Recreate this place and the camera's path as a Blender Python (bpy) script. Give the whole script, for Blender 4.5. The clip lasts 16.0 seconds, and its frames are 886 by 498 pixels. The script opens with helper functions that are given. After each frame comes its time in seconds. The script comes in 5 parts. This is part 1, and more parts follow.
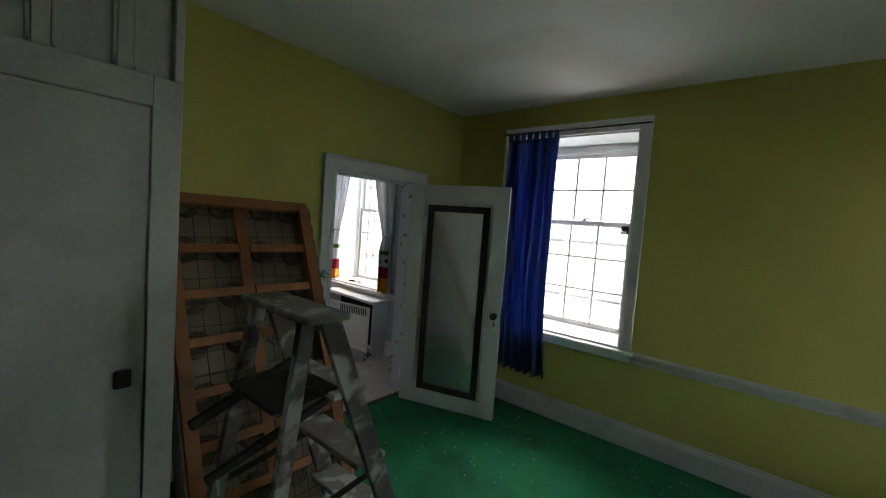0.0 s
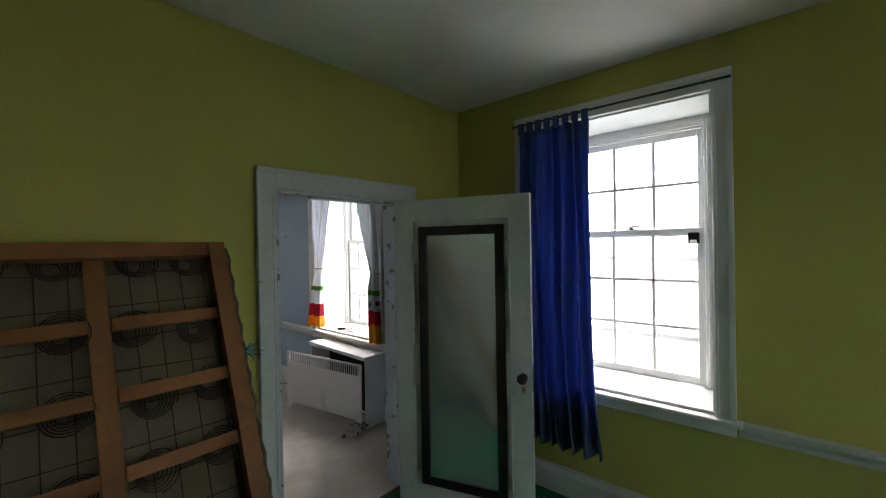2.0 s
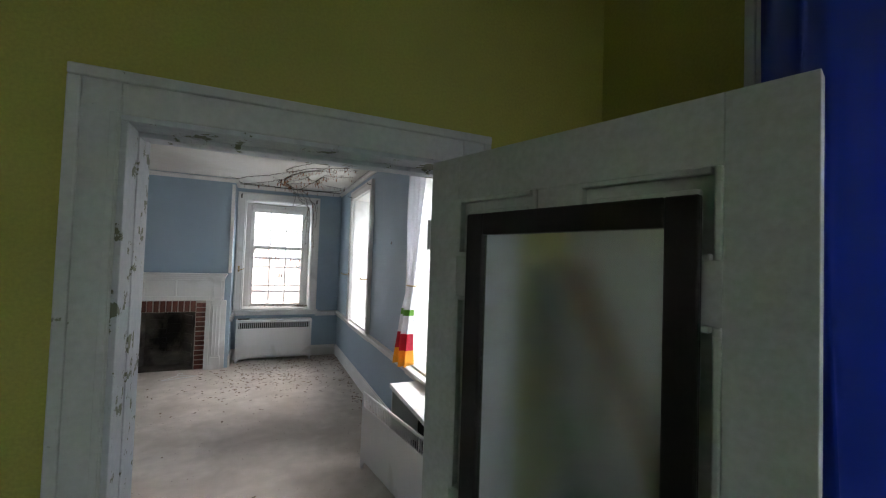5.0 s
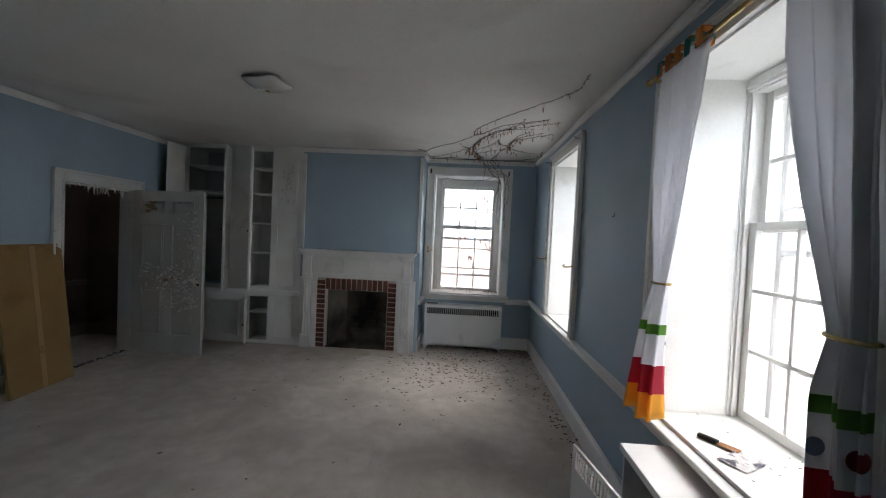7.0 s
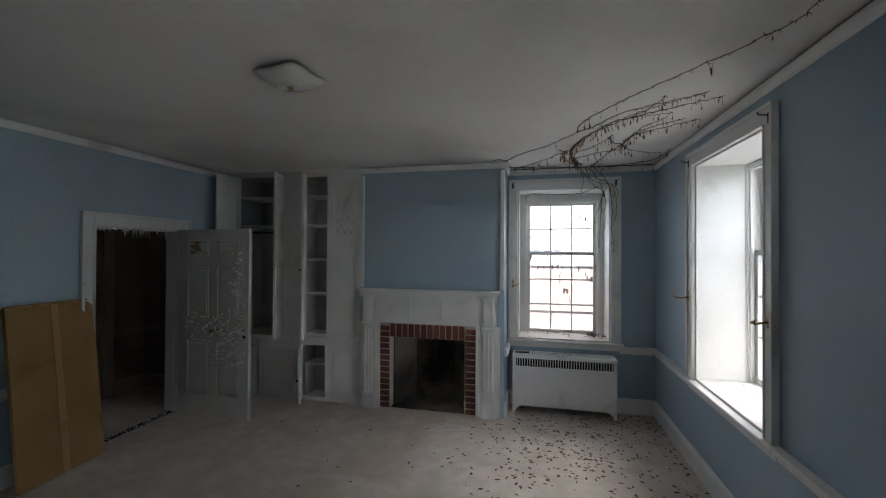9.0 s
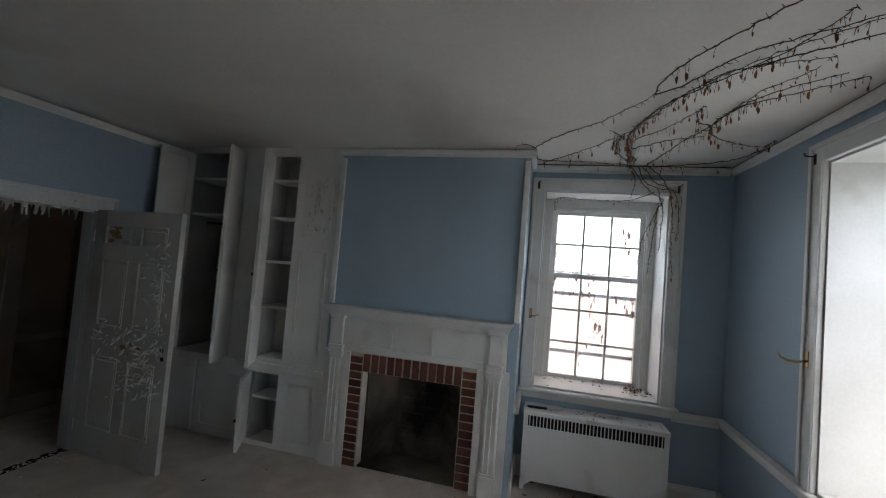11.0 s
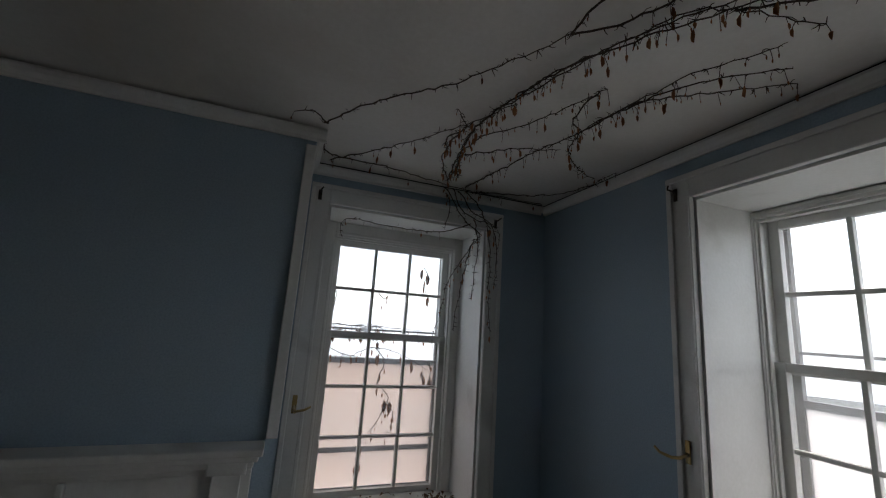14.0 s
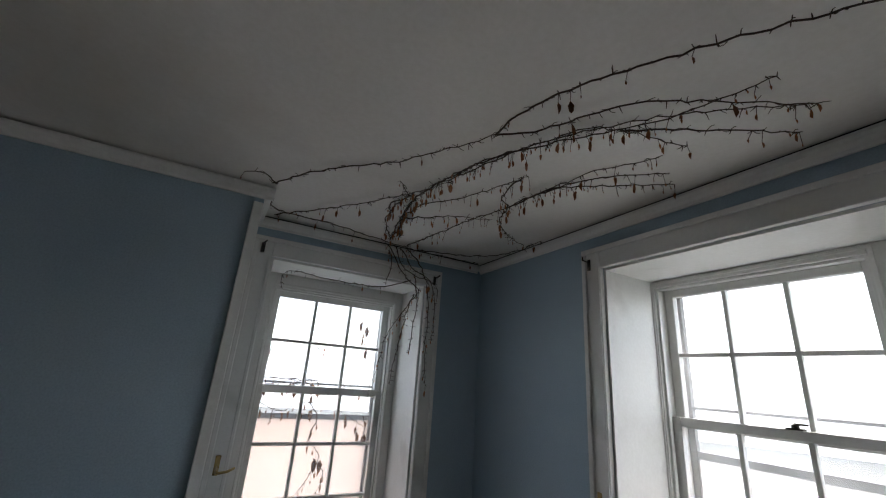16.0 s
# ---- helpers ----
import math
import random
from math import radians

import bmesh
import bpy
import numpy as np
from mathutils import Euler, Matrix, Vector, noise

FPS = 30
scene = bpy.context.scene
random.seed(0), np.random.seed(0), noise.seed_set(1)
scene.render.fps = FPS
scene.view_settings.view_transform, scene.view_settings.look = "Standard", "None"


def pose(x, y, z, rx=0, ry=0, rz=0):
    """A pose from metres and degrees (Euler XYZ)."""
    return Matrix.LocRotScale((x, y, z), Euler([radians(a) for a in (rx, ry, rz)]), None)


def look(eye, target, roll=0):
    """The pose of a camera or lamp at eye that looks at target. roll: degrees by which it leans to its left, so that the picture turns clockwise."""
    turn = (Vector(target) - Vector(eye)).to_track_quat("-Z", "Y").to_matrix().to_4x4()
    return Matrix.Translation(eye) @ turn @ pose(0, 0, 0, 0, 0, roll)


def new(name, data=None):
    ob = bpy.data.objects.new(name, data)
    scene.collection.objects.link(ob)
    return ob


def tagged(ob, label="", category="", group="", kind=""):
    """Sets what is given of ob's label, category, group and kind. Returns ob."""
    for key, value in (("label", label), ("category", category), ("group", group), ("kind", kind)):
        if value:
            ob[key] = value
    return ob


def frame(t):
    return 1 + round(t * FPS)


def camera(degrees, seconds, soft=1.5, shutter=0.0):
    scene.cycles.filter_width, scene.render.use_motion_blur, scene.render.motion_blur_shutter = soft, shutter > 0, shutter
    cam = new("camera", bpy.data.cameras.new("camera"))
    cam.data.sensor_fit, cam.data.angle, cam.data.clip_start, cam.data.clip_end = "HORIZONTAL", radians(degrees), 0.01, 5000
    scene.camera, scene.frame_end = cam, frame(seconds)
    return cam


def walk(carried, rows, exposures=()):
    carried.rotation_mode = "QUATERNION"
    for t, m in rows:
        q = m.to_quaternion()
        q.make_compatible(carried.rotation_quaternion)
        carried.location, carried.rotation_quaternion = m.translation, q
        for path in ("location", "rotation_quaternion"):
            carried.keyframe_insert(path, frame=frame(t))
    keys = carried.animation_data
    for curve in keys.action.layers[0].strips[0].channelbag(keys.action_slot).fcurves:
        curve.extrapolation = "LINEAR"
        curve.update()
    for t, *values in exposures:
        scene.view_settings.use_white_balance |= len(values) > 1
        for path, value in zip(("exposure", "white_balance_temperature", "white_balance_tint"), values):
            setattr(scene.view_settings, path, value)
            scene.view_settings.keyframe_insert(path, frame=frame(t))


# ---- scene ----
cam = camera(95.2, 16.0, 1.1)
PATH = [
    (0, (-3.294, -2.568, 1.607), (-1.756, -1.297, 1.483), 4.2),
    (0.5, (-3.184, -2.473, 1.618), (-1.598, -1.264, 1.467), 4.0),
    (1, (-2.992, -2.241, 1.643), (-1.346, -1.105, 1.6), 0.7),
    (1.5, (-2.797, -2.099, 1.656), (-1.083, -1.073, 1.576), 0.5),
    (2, (-2.503, -2.022, 1.633), (-1.001, -0.701, 1.626), -1.0),
    (2.5, (-2.275, -1.965, 1.642), (-0.81, -0.604, 1.689), -0.7),
    (3, (-2.043, -1.794, 1.639), (-0.692, -0.325, 1.768), 2.5),
    (3.5, (-1.81, -1.688, 1.627), (-0.61, -0.091, 1.728), 2.6),
    (3.7, (-1.686, -1.675, 1.628), (-0.585, -0.007, 1.711), 2.4),
    (5.8, (-1.041, -0.782, 1.638), (-0.754, 1.197, 1.648), 2.1),
    (6, (-1.002, -0.692, 1.633), (-0.94, 1.307, 1.603), 1.9),
    (6.5, (-0.965, -0.411, 1.585), (-1.037, 1.586, 1.489), 1.5),
    (7, (-1.041, -0.058, 1.6), (-1.133, 1.939, 1.54), 2.7),
    (7.5, (-1.122, 0.202, 1.628), (-1.408, 2.175, 1.463), 0.8),
    (8, (-1.098, 0.544, 1.688), (-1.712, 2.447, 1.646), -0.3),
    (8.5, (-1.14, 0.792, 1.73), (-1.685, 2.716, 1.692), 0.8),
    (9, (-1.282, 1.055, 1.763), (-1.726, 3.006, 1.781), 0.3),
    (9.5, (-1.369, 1.309, 1.762), (-1.728, 3.276, 1.819), 0.3),
    (10, (-1.382, 1.643, 1.766), (-1.956, 3.556, 1.862), 1.9),
    (10.2, (-1.389, 1.741, 1.743), (-1.934, 3.663, 1.827), 3.2),
    (12.3, (-1.635, 2.948, 1.81), (-1.998, 4.912, 1.92), 3.0),
    (12.5, (-1.672, 3.061, 1.808), (-1.97, 5.035, 1.937), 2.4),
    (13, (-1.743, 3.281, 1.852), (-1.661, 5.268, 2.067), 1.6),
    (13.5, (-1.704, 3.427, 1.84), (-1.236, 5.355, 2.092), 2.9),
    (14, (-1.636, 3.513, 1.849), (-0.951, 5.353, 2.229), 3.8),
    (14.5, (-1.573, 3.522, 1.861), (-0.809, 5.301, 2.361), 3.9),
    (15, (-1.561, 3.492, 1.87), (-0.787, 5.243, 2.447), 4.2),
    (15.5, (-1.602, 3.437, 1.867), (-0.768, 5.15, 2.475), 4.1),
    (16, (-1.67, 3.365, 1.886), (-0.78, 5.047, 2.502), 4.2),
]
walk(cam, [(t, look(eye, target, roll)) for t, eye, target, roll in PATH],
     [(0.0, 3.42, 6650, 11), (0.5, 3.55, 6650, 11), (2.0, 3.7, 6650, 11), (3.7, 3.7, 6650, 11), (6.0, 3.5, 6500, 11), (6.5, 3.1, 6500, 11), (7.0, 3.12, 6500, 11), (7.5, 2.95, 6500, 11), (9.0, 3.0, 6500, 11), (10.2, 2.85, 6500, 11), (12.5, 2.9, 6550, 11), (13.0, 2.42, 6600, 11), (13.5, 1.4, 6600, 11), (14.0, 1.45, 6600, 11), (14.5, 1.85, 6600, 11), (16.0, 2.3, 6600, 11)])

# ---- world and light ----
world = bpy.data.worlds.new("overcast")
scene.world = world
world.use_nodes = True
wn, wl = world.node_tree.nodes, world.node_tree.links
sky = wn.new("ShaderNodeTexSky")
sky.sky_type = "NISHITA"
sky.sun_disc = False
sky.sun_elevation, sky.sun_rotation = radians(55), radians(92)
sky.air_density, sky.dust_density, sky.ozone_density = 1.0, 1.2, 0.6
pale = wn.new("ShaderNodeHueSaturation")      # thin white cloud over the blue
pale.inputs["Saturation"].default_value = 0.5
wl.new(sky.outputs[0], pale.inputs["Color"])
wl.new(pale.outputs[0], wn["Background"].inputs[0])
wn["Background"].inputs[1].default_value = 0.15
sun_data = bpy.data.lights.new("sun", "SUN")
sun_data.energy, sun_data.angle, sun_data.color = 0.62, radians(50), (1.0, 0.97, 0.94)
sun = new("sun", sun_data)
sun.matrix_world = look((14, -0.5, 20.5), (0, 0, 0))

# ---- materials ----


def mat(name, c1, c2, rough=0.6, scale=3.0, fine=90.0, bump=0.15, metal=0.0, stain=None, stain_scale=1.2, stain_at=(0.56, 0.66), spec=0.4, dist=0.004):
    """A painted or natural surface: two colours at a broad scale, fine relief, and patches of stain."""
    m = bpy.data.materials.new(name)
    m.use_nodes = True
    n, l = m.node_tree.nodes, m.node_tree.links
    b = n["Principled BSDF"]
    co = n.new("ShaderNodeTexCoord")
    broad = n.new("ShaderNodeTexNoise")
    broad.inputs["Scale"].default_value, broad.inputs["Detail"].default_value = scale, 5
    grain = n.new("ShaderNodeTexNoise")
    grain.inputs["Scale"].default_value, grain.inputs["Detail"].default_value = fine, 4
    l.new(co.outputs["Object"], broad.inputs["Vector"])
    l.new(co.outputs["Object"], grain.inputs["Vector"])
    ramp = n.new("ShaderNodeValToRGB")
    ramp.color_ramp.elements[0].position, ramp.color_ramp.elements[1].position = 0.3, 0.7
    ramp.color_ramp.elements[0].color, ramp.color_ramp.elements[1].color = (*c1, 1), (*c2, 1)
    l.new(broad.outputs["Fac"], ramp.inputs["Fac"])
    mixg = n.new("ShaderNodeMixRGB")
    mixg.blend_type, mixg.inputs["Fac"].default_value = "OVERLAY", 0.22
    l.new(ramp.outputs["Color"], mixg.inputs["Color1"])
    l.new(grain.outputs["Fac"], mixg.inputs["Color2"])
    out = mixg.outputs["Color"]
    if stain:
        sn = n.new("ShaderNodeTexNoise")
        sn.inputs["Scale"].default_value, sn.inputs["Detail"].default_value, sn.inputs["Distortion"].default_value = stain_scale, 7, 0.6
        l.new(co.outputs["Object"], sn.inputs["Vector"])
        sr = n.new("ShaderNodeValToRGB")
        sr.color_ramp.elements[0].position, sr.color_ramp.elements[1].position = stain_at
        l.new(sn.outputs["Fac"], sr.inputs["Fac"])
        ms = n.new("ShaderNodeMixRGB")
        l.new(sr.outputs["Color"], ms.inputs["Fac"])
        l.new(out, ms.inputs["Color1"])
        ms.inputs["Color2"].default_value = (*stain, 1)
        out = ms.outputs["Color"]
    l.new(out, b.inputs["Base Color"])
    rr = n.new("ShaderNodeMapRange")
    rr.inputs["To Min"].default_value, rr.inputs["To Max"].default_value = max(0.03, rough - 0.12), min(1, rough + 0.12)
    l.new(broad.outputs["Fac"], rr.inputs["Value"])
    l.new(rr.outputs["Result"], b.inputs["Roughness"])
    b.inputs["Metallic"].default_value = metal
    b.inputs["Specular IOR Level"].default_value = spec
    bp = n.new("ShaderNodeBump")
    bp.inputs["Strength"].default_value, bp.inputs["Distance"].default_value = bump, dist
    l.new(grain.outputs["Fac"], bp.inputs["Height"])
    l.new(bp.outputs["Normal"], b.inputs["Normal"])
    return m


def peeling(name, top, under, amount=0.55, scale=5.0, rough=0.55):
    """Old paint that has flaked off in sharp-edged patches down to the layer under it."""
    m = mat(name, top, tuple(c * 0.9 for c in top), rough, 2.5, 60, 0.15)
    n, l = m.node_tree.nodes, m.node_tree.links
    b = n["Principled BSDF"]
    src = b.inputs["Base Color"].links[0].from_socket
    co = n.new("ShaderNodeTexCoord")
    big = n.new("ShaderNodeTexNoise")
    big.inputs["Scale"].default_value, big.inputs["Detail"].default_value, big.inputs["Roughness"].default_value = scale, 9, 0.68
    l.new(co.outputs["Object"], big.inputs["Vector"])
    ramp = n.new("ShaderNodeValToRGB")
    ramp.color_ramp.elements[0].position, ramp.color_ramp.elements[1].position = amount, amount + 0.015
    l.new(big.outputs["Fac"], ramp.inputs["Fac"])
    mix = n.new("ShaderNodeMixRGB")
    l.new(ramp.outputs["Color"], mix.inputs["Fac"])
    l.new(src, mix.inputs["Color1"])
    mix.inputs["Color2"].default_value = (*under, 1)
    l.new(mix.outputs["Color"], b.inputs["Base Color"])
    bp = n.new("ShaderNodeBump")
    bp.invert = True
    bp.inputs["Strength"].default_value, bp.inputs["Distance"].default_value = 0.8, 0.004
    l.new(ramp.outputs["Color"], bp.inputs["Height"])
    l.new(b.inputs["Normal"].links[0].from_socket, bp.inputs["Normal"])
    l.new(bp.outputs["Normal"], b.inputs["Normal"])
    return m


def placed(m):
    """Lays a material's pattern over the room as a whole, so that it runs on from piece to piece."""
    n, l = m.node_tree.nodes, m.node_tree.links
    geo = n.new("ShaderNodeNewGeometry")
    for x in list(n):
        if x.type == "TEX_NOISE":
            l.new(geo.outputs["Position"], x.inputs["Vector"])
    return m


def varied(m, lo=0.75, hi=1.2):
    """Each object with this material is a little lighter or darker than the next."""
    n, l = m.node_tree.nodes, m.node_tree.links
    b = n["Principled BSDF"]
    src = b.inputs["Base Color"].links[0].from_socket
    info = n.new("ShaderNodeObjectInfo")
    rng = n.new("ShaderNodeMapRange")
    rng.inputs["To Min"].default_value, rng.inputs["To Max"].default_value = lo, hi
    l.new(info.outputs["Random"], rng.inputs["Value"])
    mix = n.new("ShaderNodeMixRGB")
    mix.blend_type, mix.inputs["Fac"].default_value = "MULTIPLY", 1.0
    l.new(src, mix.inputs["Color1"])
    l.new(rng.outputs["Result"], mix.inputs["Color2"])
    l.new(mix.outputs["Color"], b.inputs["Base Color"])
    return m


def cloth(name, bands, rough=0.9, through_light=0.35, blots=None, passed=None):
    """Woven cloth that lets light through; bands: (height, colour) from the hem up; blots: (low, high, colour) of a printed strip."""
    m = bpy.data.materials.new(name)
    m.use_nodes = True
    n, l = m.node_tree.nodes, m.node_tree.links
    for x in list(n):
        n.remove(x)
    co = n.new("ShaderNodeTexCoord")
    sep = n.new("ShaderNodeSeparateXYZ")
    l.new(co.outputs["Object"], sep.inputs[0])
    ramp = n.new("ShaderNodeValToRGB")
    ramp.color_ramp.interpolation = "CONSTANT"
    els = ramp.color_ramp.elements
    while len(els) > 1:
        els.remove(els[-1])
    els[0].position, els[0].color = 0, (*bands[0][1], 1)
    for h, c in bands[1:]:
        e = els.new(h / 3)
        e.color = (*c, 1)
    div = n.new("ShaderNodeMath")
    div.operation, div.inputs[1].default_value = "DIVIDE", 3
    l.new(sep.outputs["Z"], div.inputs[0])
    l.new(div.outputs[0], ramp.inputs["Fac"])
    out = ramp.outputs["Color"]
    if blots:
        lo, hi = blots
        vor = n.new("ShaderNodeTexVoronoi")
        vor.inputs["Scale"].default_value = 13
        l.new(co.outputs["Object"], vor.inputs["Vector"])
        near = n.new("ShaderNodeMath")
        near.operation, near.inputs[1].default_value = "LESS_THAN", 0.33
        l.new(vor.outputs["Distance"], near.inputs[0])
        a = n.new("ShaderNodeMath")
        a.operation, a.inputs[1].default_value = "GREATER_THAN", lo
        l.new(sep.outputs["Z"], a.inputs[0])
        c = n.new("ShaderNodeMath")
        c.operation, c.inputs[1].default_value = "LESS_THAN", hi
        l.new(sep.outputs["Z"], c.inputs[0])
        p = n.new("ShaderNodeMath")
        p.operation = "MULTIPLY"
        l.new(a.outputs[0], p.inputs[0])
        l.new(c.outputs[0], p.inputs[1])
        q = n.new("ShaderNodeMath")
        q.operation = "MULTIPLY"
        l.new(p.outputs[0], q.inputs[0])
        l.new(near.outputs[0], q.inputs[1])
        hue = n.new("ShaderNodeValToRGB")
        hue.color_ramp.interpolation = "CONSTANT"
        hue.color_ramp.elements[0].color = (0.30, 0.02, 0.03, 1)
        hue.color_ramp.elements[1].position, hue.color_ramp.elements[1].color = 0.4, (0.08, 0.20, 0.06, 1)
        e = hue.color_ramp.elements.new(0.7)
        e.color = (0.22, 0.30, 0.42, 1)
        sc = n.new("ShaderNodeSeparateXYZ")
        l.new(vor.outputs["Color"], sc.inputs[0])
        l.new(sc.outputs[0], hue.inputs["Fac"])
        mx = n.new("ShaderNodeMixRGB")
        l.new(q.outputs[0], mx.inputs["Fac"])
        l.new(out, mx.inputs["Color1"])
        l.new(hue.outputs["Color"], mx.inputs["Color2"])
        out = mx.outputs["Color"]
    weave = n.new("ShaderNodeTexNoise")
    weave.inputs["Scale"].default_value = 240
    l.new(co.outputs["Object"], weave.inputs["Vector"])
    bp = n.new("ShaderNodeBump")
    bp.inputs["Strength"].default_value, bp.inputs["Distance"].default_value = 0.2, 0.002
    l.new(weave.outputs["Fac"], bp.inputs["Height"])
    d = n.new("ShaderNodeBsdfPrincipled")
    d.inputs["Roughness"].default_value = rough
    d.inputs["Sheen Weight"].default_value = 0.15
    l.new(out, d.inputs["Base Color"])
    l.new(bp.outputs["Normal"], d.inputs["Normal"])
    t = n.new("ShaderNodeBsdfTranslucent")
    if passed:
        t.inputs["Color"].default_value = (*passed, 1)
    else:
        l.new(out, t.inputs["Color"])
    mixs = n.new("ShaderNodeMixShader")
    mixs.inputs["Fac"].default_value = through_light
    l.new(d.outputs[0], mixs.inputs[1])
    l.new(t.outputs[0], mixs.inputs[2])
    o = n.new("ShaderNodeOutputMaterial")
    l.new(mixs.outputs[0], o.inputs["Surface"])
    return m


WHITE = mat("white_paint", (0.72, 0.72, 0.69), (0.82, 0.82, 0.80), 0.45, 2.2, 70, 0.12, stain=(0.50, 0.49, 0.45), stain_scale=2.0, stain_at=(0.6, 0.8))
# white paint darkened for the green room's dimmer light, with real stains
SHADED_WHITE = mat("shaded_white_paint", (0.50, 0.515, 0.47), (0.59, 0.60, 0.555), 0.5, 2.0, 70, 0.14, stain=(0.38, 0.385, 0.33), stain_scale=2.2, stain_at=(0.55, 0.78))
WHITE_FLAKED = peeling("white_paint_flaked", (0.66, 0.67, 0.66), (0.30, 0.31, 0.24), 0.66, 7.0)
JAMB_FLAKED = peeling("jamb_paint_flaked", (0.62, 0.64, 0.68), (0.20, 0.21, 0.15), 0.59, 13.0)
DOOR_FLAKED = peeling("door_paint_flaked", (0.60, 0.60, 0.565), (0.44, 0.38, 0.26), 0.69, 5.0)
BLUE = mat("blue_wall_paint", (0.335, 0.44, 0.525), (0.375, 0.48, 0.565), 0.62, 1.3, 140, 0.12, stain=(0.31, 0.40, 0.47), stain_scale=0.9, stain_at=(0.55, 0.85))
GREEN = mat("yellow_green_wall_paint", (0.45, 0.425, 0.10), (0.52, 0.49, 0.12), 0.62, 1.1, 120, 0.12, stain=(0.42, 0.41, 0.105), stain_scale=0.8, stain_at=(0.5, 0.8))
CEIL = mat("ceiling_plaster", (0.70, 0.69, 0.66), (0.78, 0.77, 0.74), 0.85, 1.0, 60, 0.15, stain=(0.54, 0.51, 0.46), stain_scale=0.7, stain_at=(0.52, 0.8))
CARPET = mat("beige_carpet", (0.61, 0.545, 0.485), (0.74, 0.67, 0.605), 0.97, 8.0, 230, 0.7, stain=(0.52, 0.455, 0.395), stain_scale=2.2, stain_at=(0.42, 0.75), spec=0.1, dist=0.01)
GREEN_FLOOR = mat("green_carpet", (0.010, 0.15, 0.062), (0.016, 0.205, 0.085), 0.9, 3.0, 300, 0.5, stain=(0.012, 0.09, 0.045), stain_scale=2.2, stain_at=(0.48, 0.75), spec=0.2, dist=0.008)
BROWN_WALL = mat("brown_hall_wall", (0.20, 0.145, 0.115), (0.25, 0.185, 0.15), 0.8, 2.0, 120, 0.15, stain=(0.13, 0.095, 0.075), stain_scale=1.5)
PINE = mat("orange_pine", (0.205, 0.078, 0.017), (0.265, 0.108, 0.028), 0.6, 7.0, 110, 0.25, stain=(0.132, 0.054, 0.018), stain_scale=6.0, stain_at=(0.55, 0.75))
FABRIC = mat("box_spring_cloth", (0.155, 0.130, 0.085), (0.21, 0.178, 0.122), 0.95, 5.0, 260, 0.3, stain=(0.176, 0.140, 0.087), stain_scale=3.0, spec=0.1)
RUST = mat("dark_spring_wire", (0.035, 0.028, 0.024), (0.07, 0.05, 0.04), 0.55, 20, 200, 0.1, metal=0.6)
LADDER_WOOD = mat("paint_spattered_wood", (0.09, 0.083, 0.072), (0.17, 0.155, 0.135), 0.8, 9.0, 90, 0.4, stain=(0.42, 0.41, 0.38), stain_scale=9.0, stain_at=(0.50, 0.60))
LADDER_TOP = mat("paint_covered_wood", (0.19, 0.185, 0.165), (0.28, 0.27, 0.245), 0.8, 8.0, 60, 0.9, stain=(0.46, 0.46, 0.43), stain_scale=10.0, stain_at=(0.5, 0.60))
LADDER_DARK = mat("dark_ladder_shelf", (0.018, 0.017, 0.015), (0.04, 0.037, 0.033), 0.8, 9.0, 90, 0.35, stain=(0.16, 0.15, 0.14), stain_scale=12.0, stain_at=(0.62, 0.72))
BLACK = mat("black_frame", (0.012, 0.010, 0.009), (0.025, 0.020, 0.017), 0.45, 8.0, 120, 0.1)
DARK = mat("dark_gap", (0.01, 0.01, 0.01), (0.016, 0.015, 0.015), 0.9, 6.0, 80, 0.1)
BRASS = mat("old_brass", (0.42, 0.30, 0.12), (0.55, 0.42, 0.20), 0.38, 20, 150, 0.08, metal=0.9, stain=(0.12, 0.09, 0.05), stain_scale=18)
IRON = mat("dark_iron", (0.04, 0.035, 0.03), (0.08, 0.07, 0.06), 0.5, 20, 150, 0.1, metal=0.7)
ENAMEL = mat("white_enamel", (0.78, 0.78, 0.77), (0.84, 0.84, 0.83), 0.35, 2.5, 90, 0.05, stain=(0.55, 0.53, 0.48), stain_scale=3.0, stain_at=(0.62, 0.85))
TICKING = mat("box_spring_ticking", (0.24, 0.235, 0.215), (0.33, 0.32, 0.295), 0.95, 5.0, 260, 0.3, stain=(0.36, 0.33, 0.27), stain_scale=3.0, spec=0.1)
# closet inside: greyer than the white front and shelves
CLOSET_GREY = mat("closet_inside_grey", (0.40, 0.41, 0.40), (0.48, 0.485, 0.47), 0.6, 2.5, 70, 0.12, stain=(0.30, 0.29, 0.27), stain_scale=2.0, stain_at=(0.55, 0.8))
BARE = mat("bare_tan_wood", (0.26, 0.19, 0.10), (0.40, 0.30, 0.17), 0.85, 9.0, 90, 0.3)
BRICK = varied(mat("red_brick", (0.145, 0.055, 0.042), (0.21, 0.08, 0.056), 0.85, 14, 120, 0.5, stain=(0.10, 0.045, 0.04), stain_scale=9, stain_at=(0.52, 0.7)), 0.7, 1.25)
MORTAR = mat("pale_mortar", (0.52, 0.48, 0.43), (0.62, 0.57, 0.51), 0.95, 12, 160, 0.4)
SOOT = placed(mat("sooty_firebrick", (0.12, 0.105, 0.09), (0.24, 0.21, 0.17), 0.95, 2.4, 60, 0.3, stain=(0.025, 0.022, 0.02), stain_scale=1.6, stain_at=(0.42, 0.6)))
CARD = mat("brown_cardboard", (0.238, 0.148, 0.061), (0.288, 0.184, 0.083), 0.9, 3.0, 120, 0.15, stain=(0.194, 0.119, 0.050), stain_scale=2.5, spec=0.15)
GLASSY = mat("frosted_lamp_glass", (0.64, 0.64, 0.61), (0.72, 0.72, 0.69), 0.25, 6.0, 60, 0.05)
